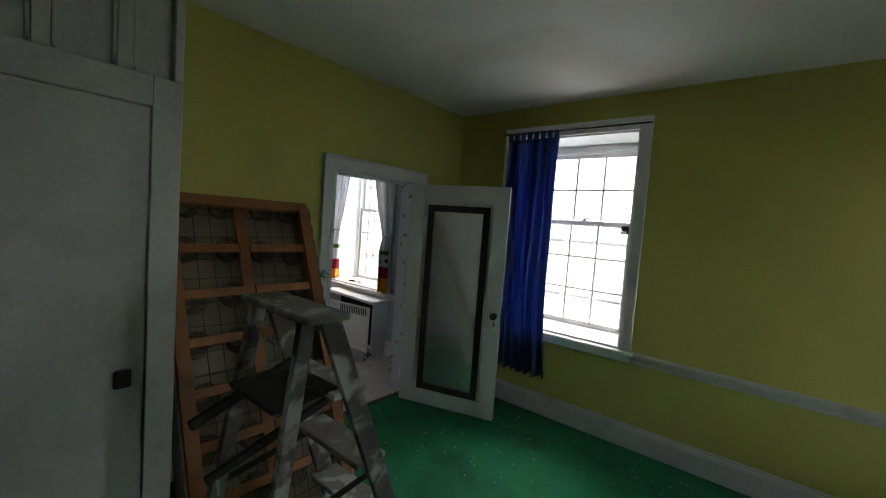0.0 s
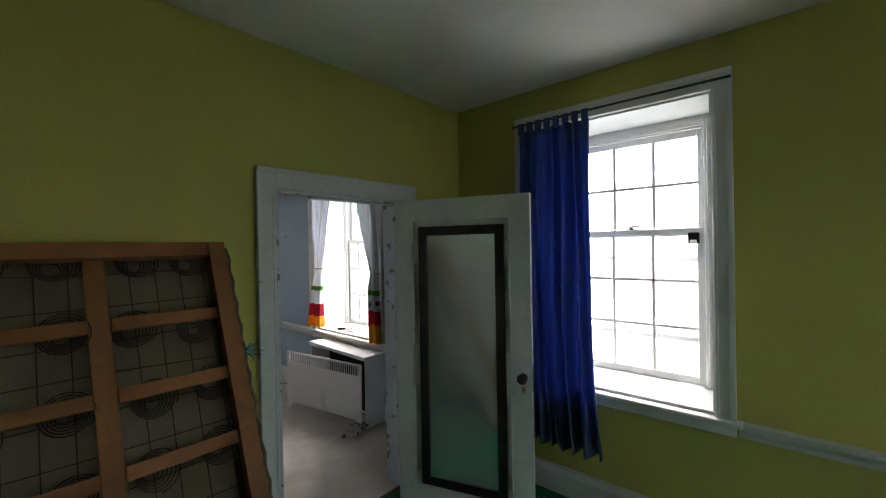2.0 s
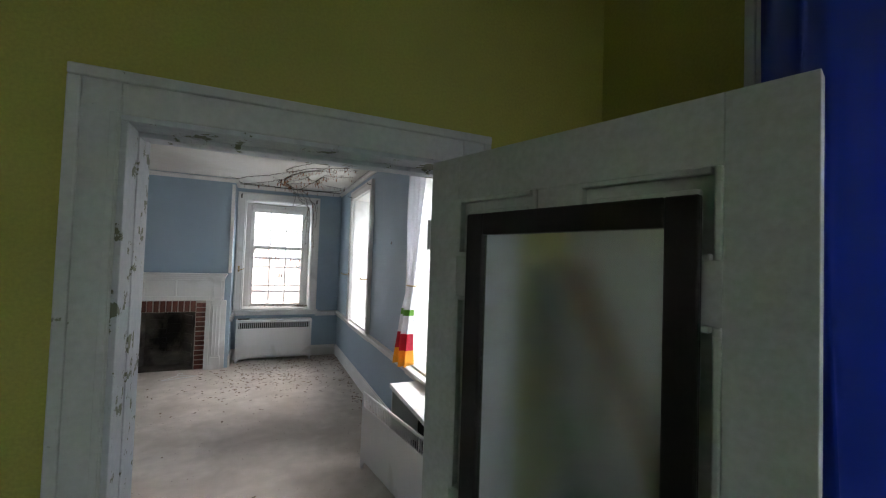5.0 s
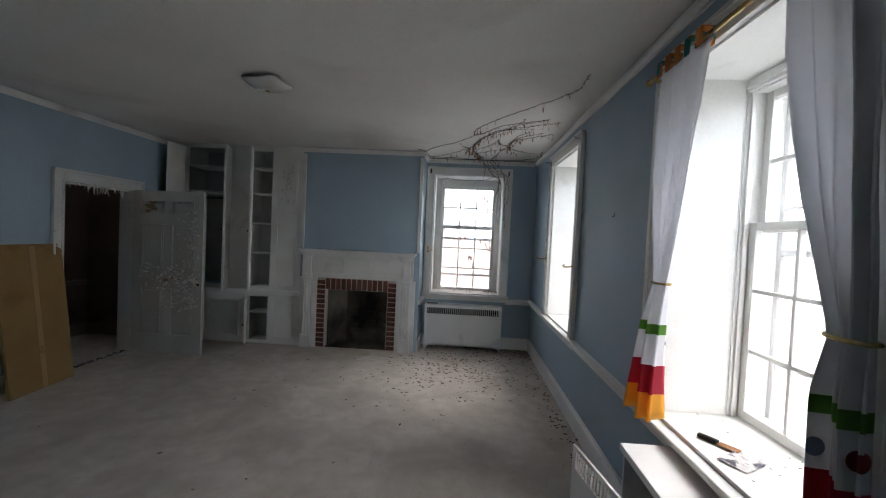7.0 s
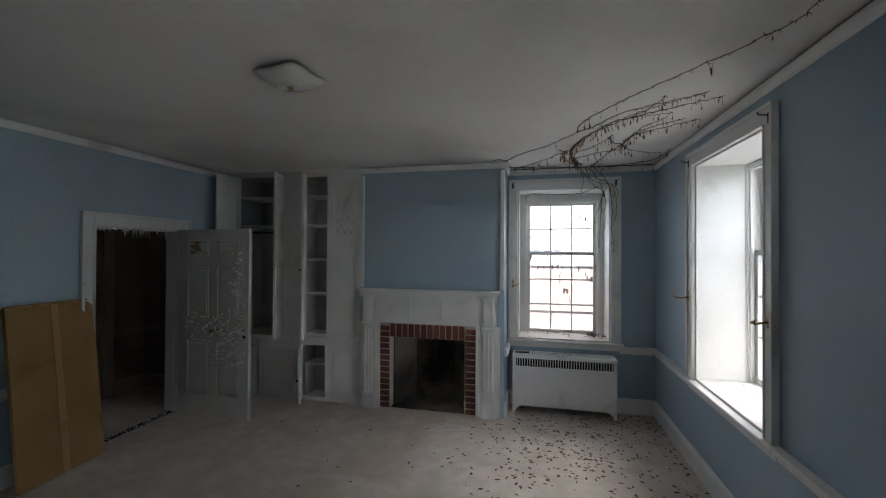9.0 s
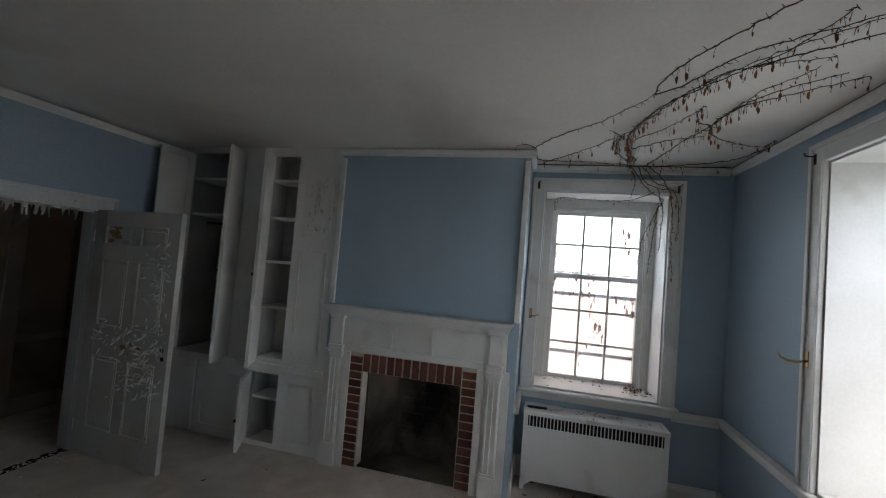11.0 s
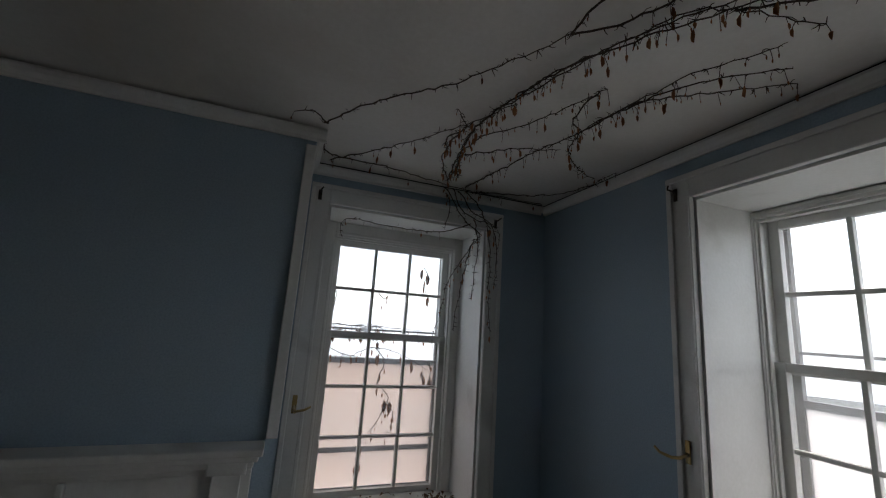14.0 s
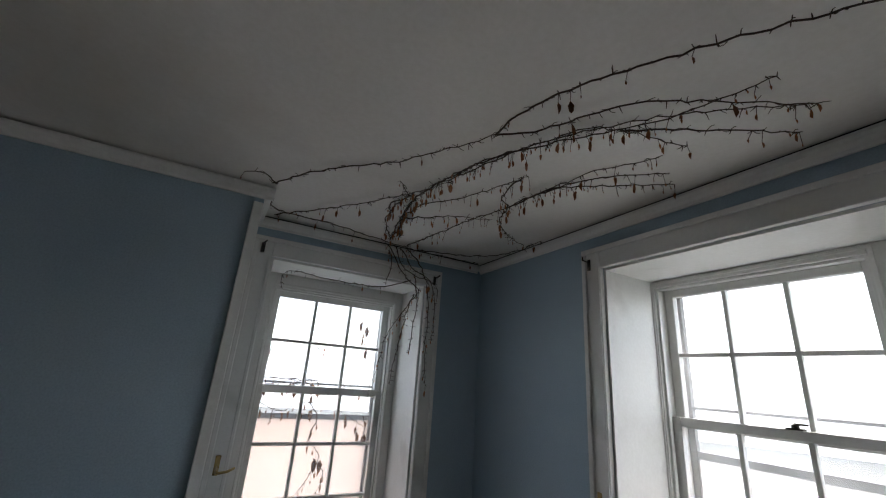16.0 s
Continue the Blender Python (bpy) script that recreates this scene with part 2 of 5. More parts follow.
VINE = mat("dry_vine_stem", (0.045, 0.032, 0.024), (0.09, 0.065, 0.045), 0.9, 30, 200, 0.3)
LEAF = varied(mat("dry_brown_leaf", (0.20, 0.075, 0.03), (0.34, 0.15, 0.06), 0.85, 25, 120, 0.3), 0.5, 1.4)
LITTER = mat("leaf_litter", (0.09, 0.05, 0.028), (0.22, 0.13, 0.07), 0.95, 12, 120, 0.3)
FLAKE = mat("paint_flakes", (0.55, 0.57, 0.50), (0.68, 0.68, 0.62), 0.8, 20, 120, 0.2)
GROUND = mat("dull_ground", (0.10, 0.10, 0.085), (0.16, 0.15, 0.125), 0.95, 0.3, 8, 0.3)
PAPER = mat("crumpled_paper", (0.45, 0.44, 0.43), (0.62, 0.61, 0.60), 0.8, 12, 90, 0.3, stain=(0.10, 0.10, 0.13), stain_scale=14, stain_at=(0.5, 0.58))
TEAL = mat("faded_teal_tape", (0.10, 0.22, 0.23), (0.16, 0.32, 0.32), 0.8, 20, 120, 0.3)
BLUE_CLOTH = cloth("blue_curtain_cloth", [(0, (0.062, 0.095, 0.20)), (0.2, (0.07, 0.105, 0.225))], 0.75, 0.40, passed=(0.078, 0.125, 0.38))
WHITE_CLOTH = cloth("striped_curtain_cloth", [(0, (0.82, 0.43, 0.04)), (0.92, (0.50, 0.02, 0.05)), (1.05, (0.78, 0.78, 0.80)), (1.185, (0.12, 0.30, 0.04)), (1.24, (0.78, 0.78, 0.80))], 0.85, 0.42, (1.06, 1.17))
BAND_CLOTH = mat("printed_tab_cloth", (0.55, 0.10, 0.03), (0.62, 0.28, 0.05), 0.85, 9, 200, 0.2, stain=(0.05, 0.25, 0.22), stain_scale=11, stain_at=(0.52, 0.55))

STORM = mat("dull_storm_frame", (0.22, 0.21, 0.20), (0.32, 0.31, 0.30), 0.6, 6.0, 120, 0.1, metal=0.2)

GLASS = bpy.data.materials.new("window_glass")
GLASS.use_nodes = True
gn, gl = GLASS.node_tree.nodes, GLASS.node_tree.links
gb = gn["Principled BSDF"]
gb.inputs["Transmission Weight"].default_value = 1.0
gb.inputs["Roughness"].default_value = 0.03
gb.inputs["IOR"].default_value = 1.02
gb.inputs["Base Color"].default_value = (0.97, 0.98, 0.98, 1)
# a film of dust on the panes, thicker in patches
gco, gno = gn.new("ShaderNodeTexCoord"), gn.new("ShaderNodeTexNoise")
gno.inputs["Scale"].default_value, gno.inputs["Detail"].default_value = 3.0, 6
gl.new(gco.outputs["Object"], gno.inputs["Vector"])
gfilm = gn.new("ShaderNodeMapRange")
gfilm.inputs["From Min"].default_value, gfilm.inputs["From Max"].default_value = 0.3, 0.75
gfilm.inputs["To Min"].default_value, gfilm.inputs["To Max"].default_value = 0.01, 0.07
gl.new(gno.outputs["Fac"], gfilm.inputs["Value"])
gdust = gn.new("ShaderNodeBsdfTranslucent")
gdust.inputs["Color"].default_value = (0.85, 0.86, 0.86, 1)
gmix = gn.new("ShaderNodeMixShader")
gl.new(gfilm.outputs["Result"], gmix.inputs["Fac"])
gl.new(gb.outputs[0], gmix.inputs[1])
gl.new(gdust.outputs[0], gmix.inputs[2])
gl.new(gmix.outputs[0], gn["Material Output"].inputs["Surface"])

# fogged, dirt-stained lower panes of the outer storm windows
def fogged(name, tint, thin, thick):
    m = bpy.data.materials.new(name)
    m.use_nodes = True
    n, l = m.node_tree.nodes, m.node_tree.links
    clear = n["Principled BSDF"]
    clear.inputs["Transmission Weight"].default_value, clear.inputs["Roughness"].default_value, clear.inputs["IOR"].default_value = 1.0, 0.25, 1.02
    clear.inputs["Base Color"].default_value = (0.93, 0.90, 0.88, 1)
    co, no = n.new("ShaderNodeTexCoord"), n.new("ShaderNodeTexNoise")
    no.inputs["Scale"].default_value, no.inputs["Detail"].default_value = 2.2, 6
    l.new(co.outputs["Object"], no.inputs["Vector"])
    amount = n.new("ShaderNodeMapRange")
    amount.inputs["From Min"].default_value, amount.inputs["From Max"].default_value = 0.3, 0.7
    amount.inputs["To Min"].default_value, amount.inputs["To Max"].default_value = thin, thick
    l.new(no.outputs["Fac"], amount.inputs["Value"])
    film = n.new("ShaderNodeBsdfTranslucent")
    film.inputs["Color"].default_value = (*tint, 1)
    mix = n.new("ShaderNodeMixShader")
    l.new(amount.outputs["Result"], mix.inputs["Fac"])
    l.new(clear.outputs[0], mix.inputs[1])
    l.new(film.outputs[0], mix.inputs[2])
    l.new(mix.outputs[0], n["Material Output"].inputs["Surface"])
    return m


FOGGED = fogged("fogged_storm_pane", (0.80, 0.76, 0.73), 0.35, 0.6)
FOGGED_PINK = fogged("stained_storm_pane", (0.72, 0.585, 0.50), 0.62, 0.85)

# distance lost in fog: haze painted in pale colour, with a glow of its own
FOG_GLOW = bpy.data.materials.new("glowing_fog_backdrop")
FOG_GLOW.use_nodes = True
hn, hl = FOG_GLOW.node_tree.nodes, FOG_GLOW.node_tree.links
hco, hno = hn.new("ShaderNodeTexCoord"), hn.new("ShaderNodeTexNoise")
hno.inputs["Scale"].default_value, hno.inputs["Detail"].default_value = 0.06, 5
hl.new(hco.outputs["Object"], hno.inputs["Vector"])
hr = hn.new("ShaderNodeValToRGB")
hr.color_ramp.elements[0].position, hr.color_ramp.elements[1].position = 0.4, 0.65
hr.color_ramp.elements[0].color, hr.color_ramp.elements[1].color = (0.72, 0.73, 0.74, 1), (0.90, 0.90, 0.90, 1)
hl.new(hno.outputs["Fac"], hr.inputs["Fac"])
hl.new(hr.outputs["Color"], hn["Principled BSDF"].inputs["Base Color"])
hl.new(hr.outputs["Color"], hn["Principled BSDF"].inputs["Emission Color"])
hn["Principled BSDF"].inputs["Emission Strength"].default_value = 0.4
hn["Principled BSDF"].inputs["Roughness"].default_value = 1.0

MIRROR = bpy.data.materials.new("dusty_mirror")
MIRROR.use_nodes = True
mn, ml = MIRROR.node_tree.nodes, MIRROR.node_tree.links
mb = mn["Principled BSDF"]
mb.inputs["Base Color"].default_value = (0.66, 0.70, 0.675, 1)
mco, mno = mn.new("ShaderNodeTexCoord"), mn.new("ShaderNodeTexNoise")
mno.inputs["Scale"].default_value, mno.inputs["Detail"].default_value = 2.2, 2
ml.new(mco.outputs["Object"], mno.inputs["Vector"])
mrr = mn.new("ShaderNodeMapRange")
mrr.inputs["To Min"].default_value, mrr.inputs["To Max"].default_value = 0.10, 0.18
mdust = mn.new("ShaderNodeMapRange")
mdust.inputs["From Min"].default_value, mdust.inputs["From Max"].default_value = 0.3, 0.7
mdust.inputs["To Min"].default_value, mdust.inputs["To Max"].default_value = 0.86, 0.74
ml.new(mno.outputs["Fac"], mdust.inputs["Value"])
ml.new(mdust.outputs["Result"], mb.inputs["Metallic"])
ml.new(mno.outputs["Fac"], mrr.inputs["Value"])
ml.new(mrr.outputs["Result"], mb.inputs["Roughness"])

# ---- building helpers ----


def box(bm, x0, x1, y0, y1, z0, z1, m=None, bevel=0.0):
    """Adds a box to bm; m: a pose for it; bevel: rounds its edges."""
    vs = [bm.verts.new(((x0, x1)[i & 1], (y0, y1)[i >> 1 & 1], (z0, z1)[i >> 2 & 1])) for i in range(8)]
    fs = [bm.faces.new([vs[i] for i in q]) for q in ((0, 2, 3, 1), (4, 5, 7, 6), (0, 1, 5, 4), (2, 6, 7, 3), (0, 4, 6, 2), (1, 3, 7, 5))]
    if bevel:
        es = {e for f in fs for e in f.edges}
        r = bmesh.ops.bevel(bm, geom=list(es), offset=bevel, segments=2, affect="EDGES", profile=0.5)
        vs = list({v for f in r["faces"] for v in f.verts} | {v for v in vs if v.is_valid})
    if m is not None:
        bmesh.ops.transform(bm, matrix=m, verts=vs)
    return vs


def tube(bm, pts, r, sides=6, r2=None):
    """A tube along the points, its radius going from r to r2."""
    pts = [Vector(p) for p in pts]
    r2 = r if r2 is None else r2
    rings = []
    for i, p in enumerate(pts):
        d = (pts[min(i + 1, len(pts) - 1)] - pts[max(i - 1, 0)]).normalized()
        a = d.orthogonal().normalized() if abs(d.z) > 0.9 else d.cross(Vector((0, 0, 1))).normalized()
        b = d.cross(a)
        rad = r + (r2 - r) * i / max(1, len(pts) - 1)
        rings.append([bm.verts.new(p + rad * (math.cos(k * 2 * math.pi / sides) * a + math.sin(k * 2 * math.pi / sides) * b)) for k in range(sides)])
    for s, t in zip(rings, rings[1:]):
        for k in range(sides):
            bm.faces.new((s[k], s[(k + 1) % sides], t[(k + 1) % sides], t[k]))
    bm.faces.new(rings[0][::-1])
    bm.faces.new(rings[-1])


def lathe(bm, profile, m=None, sides=20):
    """Turns (radius, height) pairs round the z axis."""
    rings = []
    for r, z in profile:
        rings.append([bm.verts.new((r * math.cos(k * 2 * math.pi / sides), r * math.sin(k * 2 * math.pi / sides), z)) for k in range(sides)])
    for s, t in zip(rings, rings[1:]):
        for k in range(sides):
            bm.faces.new((s[k], s[(k + 1) % sides], t[(k + 1) % sides], t[k]))
    bm.faces.new(rings[0][::-1])
    bm.faces.new(rings[-1])
    if m is not None:
        bmesh.ops.transform(bm, matrix=m, verts=[v for r in rings for v in r])


def profile_run(bm, prof, length, m=None):
    """A moulding: the closed outline prof, in (depth, height), drawn along local x for length."""
    a = [bm.verts.new((0, d, h)) for d, h in prof]
    b = [bm.verts.new((length, d, h)) for d, h in prof]
    k = len(prof)
    for i in range(k):
        bm.faces.new((a[i], b[i], b[(i + 1) % k], a[(i + 1) % k]))
    bm.faces.new(a[::-1])
    bm.faces.new(b)
    if m is not None:
        bmesh.ops.transform(bm, matrix=m, verts=a + b)


def part(name, bm, material, parent=None, label="", smooth=False):
    """Links bm as one mesh object, under parent if there is one."""
    bmesh.ops.recalc_face_normals(bm, faces=bm.faces)
    me = bpy.data.meshes.new(name)
    bm.to_mesh(me)
    bm.free()
    me.materials.append(material)
    if smooth:
        for p in me.polygons:
            p.use_smooth = True
    ob = new(name, me)
    if parent is not None:
        ob.parent = parent
    if label:
        ob["label"] = label
    return ob


def group_thing(name, m, label, category, group="", kind=""):
    ob = new(name)
    ob.empty_display_size = 0.1
    ob.matrix_world = m
    return tagged(ob, label, category, group, kind)


def setting(name, boxes, material, label, category, bevel=0.0):
    bm = bmesh.new()
    for b in boxes:
        box(bm, *b, bevel=bevel)
    return tagged(part(name, bm, material), label, category, kind="structure")


# ---- plan ----
TH = 0.62                      # outer wall, east
NY, NTH = 5.87, 0.62           # north wall face and thickness
WX = -5.11                     # west wall face of the blue room
H, HG = 2.74, 2.70             # ceilings: blue room, green room
PT = 0.16                      # partition between the rooms, from y 0
EWIN = ((4.21, 0.73, 2.49), (1.555, 0.73, 2.47), (-1.16, 0.735, 2.42))   # centre, sill and head of the east windows
WW = 1.06                      # their width
NWIN = (-0.971, 0.765, 2.505, 1.012)
DX0, DX1, DH = -1.515, -0.618, 1.955      # doorway in the partition
HD0, HD1, HDH = 3.865, 4.775, 2.0        # doorway in the west wall
GWX, GSY = -5.0, -4.6          # green room's far walls


def east_wall(name, y0, y1, wins, x0, x1, top, material, label):
    bs, y = [], y0
    for c, s, h in sorted(wins):
        a, b = c - WW / 2, c + WW / 2
        bs += [(x0, x1, y, a, 0, top), (x0, x1, a, b, 0, s), (x0, x1, a, b, h, top)]
        y = b
    bs.append((x0, x1, y, y1, 0, top))
    return setting(name, bs, material, label, "wall")


east_wall("wall_east_blue", PT / 2, NY, EWIN[:2], 0, TH, H, BLUE, "pale blue plaster wall with deep window openings")
east_wall("wall_east_green", GSY, PT / 2, EWIN[2:], 0, TH, H, GREEN, "yellow-green plaster wall with one deep window opening")
nc, ns, nh, nw = NWIN
setting("wall_north", [(-5.3, nc - nw / 2, NY, NY + NTH, 0, H), (nc + nw / 2, TH, NY, NY + NTH, 0, H), (nc - nw / 2, nc + nw / 2, NY, NY + NTH, 0, ns),
                       (nc - nw / 2, nc + nw / 2, NY, NY + NTH, nh, H)], BLUE, "pale blue plaster wall with a window opening", "wall")
setting("wall_partition_green", [(GWX, DX0, 0, PT / 2, 0, H), (DX1, 0, 0, PT / 2, 0, H), (DX0, DX1, 0, PT / 2, DH, H)], GREEN, "yellow-green plaster wall with a doorway to the blue room", "wall")
setting("wall_partition_blue", [(WX, DX0, PT / 2, PT, 0, H), (DX1, 0, PT / 2, PT, 0, H), (DX0, DX1, PT / 2, PT, DH, H)], BLUE, "pale blue plaster wall with a doorway to the green room", "wall")
setting("wall_west_blue", [(WX - 0.15, WX, PT, HD0, 0, H), (WX - 0.15, WX, HD1, NY, 0, H), (WX - 0.15, WX, HD0, HD1, HDH, H)], BLUE, "pale blue plaster wall with a doorway to a dark hall", "wall")
setting("wall_west_green", [(GWX - 0.15, GWX, GSY, 0, 0, H)], CEIL, "off-white plaster wall of the green room", "wall")
SX0, SX1 = -1.27, -0.65          # opening in the south wall, out of view, added to light the room
setting("wall_south_green", [(GWX - 0.15, SX0, GSY - 0.15, GSY, 0, H), (SX1, TH, GSY - 0.15, GSY, 0, H), (SX0, SX1, GSY - 0.15, GSY, 0, 0.73), (SX0, SX1, GSY - 0.15, GSY, 2.45, H)], GREEN, "yellow-green plaster wall with one added, unseen window", "wall")
setting("floor_blue_room", [(-7.0, TH, 0.055, NY + NTH, -0.2, 0)], CARPET, "dirty beige carpet with stains", "floor")
setting("floor_green_room", [(GWX - 0.15, TH, GSY - 0.15, 0.02, -0.2, 0)], GREEN_FLOOR, "worn green carpet with scattered paint flakes", "floor")
setting("ceiling_blue_room", [(-7.0, TH, PT / 2, NY + NTH, H, H + 0.15)], CEIL, "off-white plaster ceiling with vines hanging from it", "ceiling")
setting("ceiling_green_room", [(GWX - 0.15, TH, GSY - 0.15, PT / 2 - 0.004, HG, H + 0.15)], CEIL, "off-white plaster ceiling", "ceiling")
setting("threshold", [(DX0, DX1, 0.02, 0.055, -0.1, 0.006)], IRON, "dark metal threshold strip in a doorway", "threshold")
# hall behind the west doorway
setting("wall_hall", [(-6.45, -6.30, 3.0, 5.7, 0, H), (-6.45, WX - 0.15, 5.4, 5.55, 0, H), (-6.45, WX - 0.15, 3.1, 3.25, 0, H)], BROWN_WALL, "dark brown hall wall", "wall")
# the hall's gloom is put into this trim's brown colour
HALL_TRIM_DIM = mat("dimmed_hall_trim", (0.24, 0.19, 0.16), (0.31, 0.25, 0.215), 0.6, 3.0, 90, 0.15, stain=(0.15, 0.11, 0.09), stain_scale=2.0)
setting("trim_hall", [(-6.30, -6.275, 4.98, 5.4, 0.70, 0.77), (-6.30, -6.275, 4.98, 5.4, 0, 0.16), (-6.275, WX - 0.15, 5.375, 5.4, 0.70, 0.77), (-6.275, WX - 0.15, 5.375, 5.4, 0, 0.16)],
        HALL_TRIM_DIM, "rail and skirting in a dark hall, coloured brown for its shade", "trim", 0.004)
hall_door = group_thing("door_3", pose(-6.298, 4.84, 0, 0, 0, 90), "brown panelled door, closed, at the far side of a dark hall", "door", kind="structure")
for x0, x1, z0, z1 in ((0.0, 0.13, 0, 2.12), (-0.99, -0.86, 0, 2.12), (-0.86, 0.0, 2.0, 2.12)):
    bm = bmesh.new()
    box(bm, x0, x1, -0.035, 0, z0, z1, bevel=0.006)
    part("casing", bm, HALL_TRIM_DIM, hall_door)
bm = bmesh.new()
box(bm, -0.858, -0.002, -0.018, 0, 0.01, 1.998, bevel=0.003)
part("leaf", bm, BROWN_WALL, hall_door)
for x0, x1 in ((-0.76, -0.48), (-0.38, -0.10)):
    for z0, z1 in ((0.22, 0.84), (1.02, 1.82)):
        bm = bmesh.new()
        for q in ((x0, x0 + 0.02, z0, z1), (x1 - 0.02, x1, z0, z1), (x0 + 0.02, x1 - 0.02, z0, z0 + 0.02), (x0 + 0.02, x1 - 0.02, z1 - 0.02, z1)):
            box(bm, q[0], q[1], -0.028, -0.018, q[2], q[3], bevel=0.003)
        part("panel_moulding", bm, BROWN_WALL, hall_door)

BASE = ((0, 0), (-0.022, 0), (-0.022, 0.125), (-0.016, 0.145), (-0.008, 0.15), (-0.006, 0.165), (0, 0.168))
CHAIR = ((0, 0.655), (-0.014, 0.655), (-0.018, 0.68), (-0.03, 0.69), (-0.034, 0.705), (-0.05, 0.712), (-0.052, 0.733), (0, 0.735))
CROWN = ((0, 2.672), (-0.012, 2.672), (-0.015, 2.685), (-0.032, 2.70), (-0.037, 2.716), (-0.033, 2.729), (0, 2.729))


def run(name, prof, spans, material, label, category):
    """Mouldings along walls: each span is (x, y, turn, length); the wall's face is behind it."""
    bm = bmesh.new()
    for x, y, turn, length in spans:
        profile_run(bm, prof, length, pose(x, y, 0, 0, 0, turn))
    return tagged(part(name, bm, material), label, category, kind="structure")


run("baseboard_blue_room", BASE, [(0, NY, -90, NY - PT), (-1.60, NY, 0, 1.578), (WX, PT, 90, HD0 - 0.11 - PT), (WX, HD1 + 0.11, 90, 0.5)], WHITE, "white painted skirting board", "baseboard")
run("baseboard_green_room", BASE, [(0, -0.001, -90, -GSY), (-0.022, 0, 180, 0.54), (DX0 - 0.105, 0, 180, 1.15)], SHADED_WHITE, "wide white painted skirting board", "baseboard")
bpy.data.objects["baseboard_green_room"].scale.z = 1.08
run("chair_rail_blue_room", CHAIR, [(0, NY, -90, NY - EWIN[0][0] - WW / 2 - 0.1), (0, EWIN[0][0] - WW / 2 - 0.1, -90, EWIN[0][0] - EWIN[1][0] - WW - 0.2), (0, EWIN[1][0] - WW / 2 - 0.1, -90, 0.78),
                                    (-1.60, NY, 0, 0.02), (nc + nw / 2 + 0.1, NY, 0, 0.34), (WX, PT, 90, HD0 - 0.11 - PT), (WX, HD1 + 0.11, 90, 0.5)], WHITE, "white moulded chair rail", "trim")
run("chair_rail_green_room", CHAIR, [(0, EWIN[2][0] - WW / 2 - 0.1, -90, 2.85), (0, 0, -90, 0.54)], SHADED_WHITE, "white moulded chair rail with chipped paint, darkened for the dim room", "trim")
run("crown_moulding", CROWN, [(0, NY, -90, NY - PT), (-1.60, NY, 0, 1.56), (-1.60, 5.415, 90, NY - 5.415), (-3.25, 5.415, 0, 1.69), (WX, PT, 90, 5.42 - PT)], WHITE, "white crown moulding with a shadowed gap above it", "trim")
# near-black strip draws the shadow in the gap over the crown
GAP = ((0, 2.732), (-0.022, 2.732), (-0.025, 2.735), (-0.025, 2.7385), (0, 2.7385))
run("crown_shadow_line", GAP, [(0, NY, -90, NY - PT), (-1.60, NY, 0, 1.555)], DARK, "dark strip standing for the shadow between crown moulding and ceiling", "crack")

# ---- windows ----


def casing_bm(w, z0, z1, cw, legs_to, proud=0.03):
    """Moulded casing round an opening of width w centred on x 0, in front of y 0."""
    bm = bmesh.new()
    for s in (-1, 1):
        a, b = sorted((s * w / 2, s * (w / 2 + cw)))
        box(bm, a, b, -proud, 0, legs_to, z1 + cw, bevel=0.004)
        o0, o1 = sorted((s * (w / 2 + cw - 0.022), s * (w / 2 + cw + 0.004)))
        box(bm, o0, o1, -proud - 0.012, -proud, legs_to, z1 + cw - 0.022, bevel=0.004)
        i0, i1 = sorted((s * (w / 2 + 0.004), s * (w / 2 + 0.02)))
        box(bm, i0, i1, -proud - 0.006, -proud, legs_to, z1 + 0.004, bevel=0.002)
    box(bm, -w / 2, w / 2, -proud, 0, z1, z1 + cw, bevel=0.004)
    box(bm, -w / 2 - cw - 0.004, w / 2 + cw + 0.004, -proud - 0.014, -proud, z1 + cw - 0.022, z1 + cw + 0.004, bevel=0.004)
    return bm


def sash(name, parent, x0, x1, z0, z1, y, rows, cols=3):
    """One glazed sash: stiles, rails and muntins, with its panes."""
    st, mu, t = 0.045, 0.020, 0.036
    bm = bmesh.new()
    box(bm, x0, x0 + st, y, y + t, z0, z1, bevel=0.003)
    box(bm, x1 - st, x1, y, y + t, z0, z1, bevel=0.003)
    box(bm, x0 + st, x1 - st, y + 0.001, y + t - 0.001, z0, z0 + st, bevel=0.003)
    box(bm, x0 + st, x1 - st, y + 0.001, y + t - 0.001, z1 - 0.04, z1, bevel=0.003)
    gx0, gx1, gz0, gz1 = x0 + st, x1 - st, z0 + st, z1 - 0.04
    pw, ph = (gx1 - gx0) / cols, (gz1 - gz0) / rows
    for i in range(1, cols):
        box(bm, gx0 + i * pw - mu / 2, gx0 + i * pw + mu / 2, y + 0.003, y + t - 0.004, gz0, gz1, bevel=0.003)
    for j in range(1, rows):
        box(bm, gx0, gx1, y + 0.005, y + t - 0.006, gz0 + j * ph - mu / 2, gz0 + j * ph + mu / 2, bevel=0.003)
    ob = part(name, bm, WHITE, parent)
    for i in range(cols):
        for j in range(rows):
            pb = bmesh.new()
            box(pb, gx0 + i * pw, gx0 + (i + 1) * pw, y + t / 2 - 0.0015, y + t / 2 + 0.0015, gz0 + j * ph, gz0 + (j + 1) * ph)
            p = part("pane", pb, GLASS, ob)
            p.visible_shadow = False
    return ob


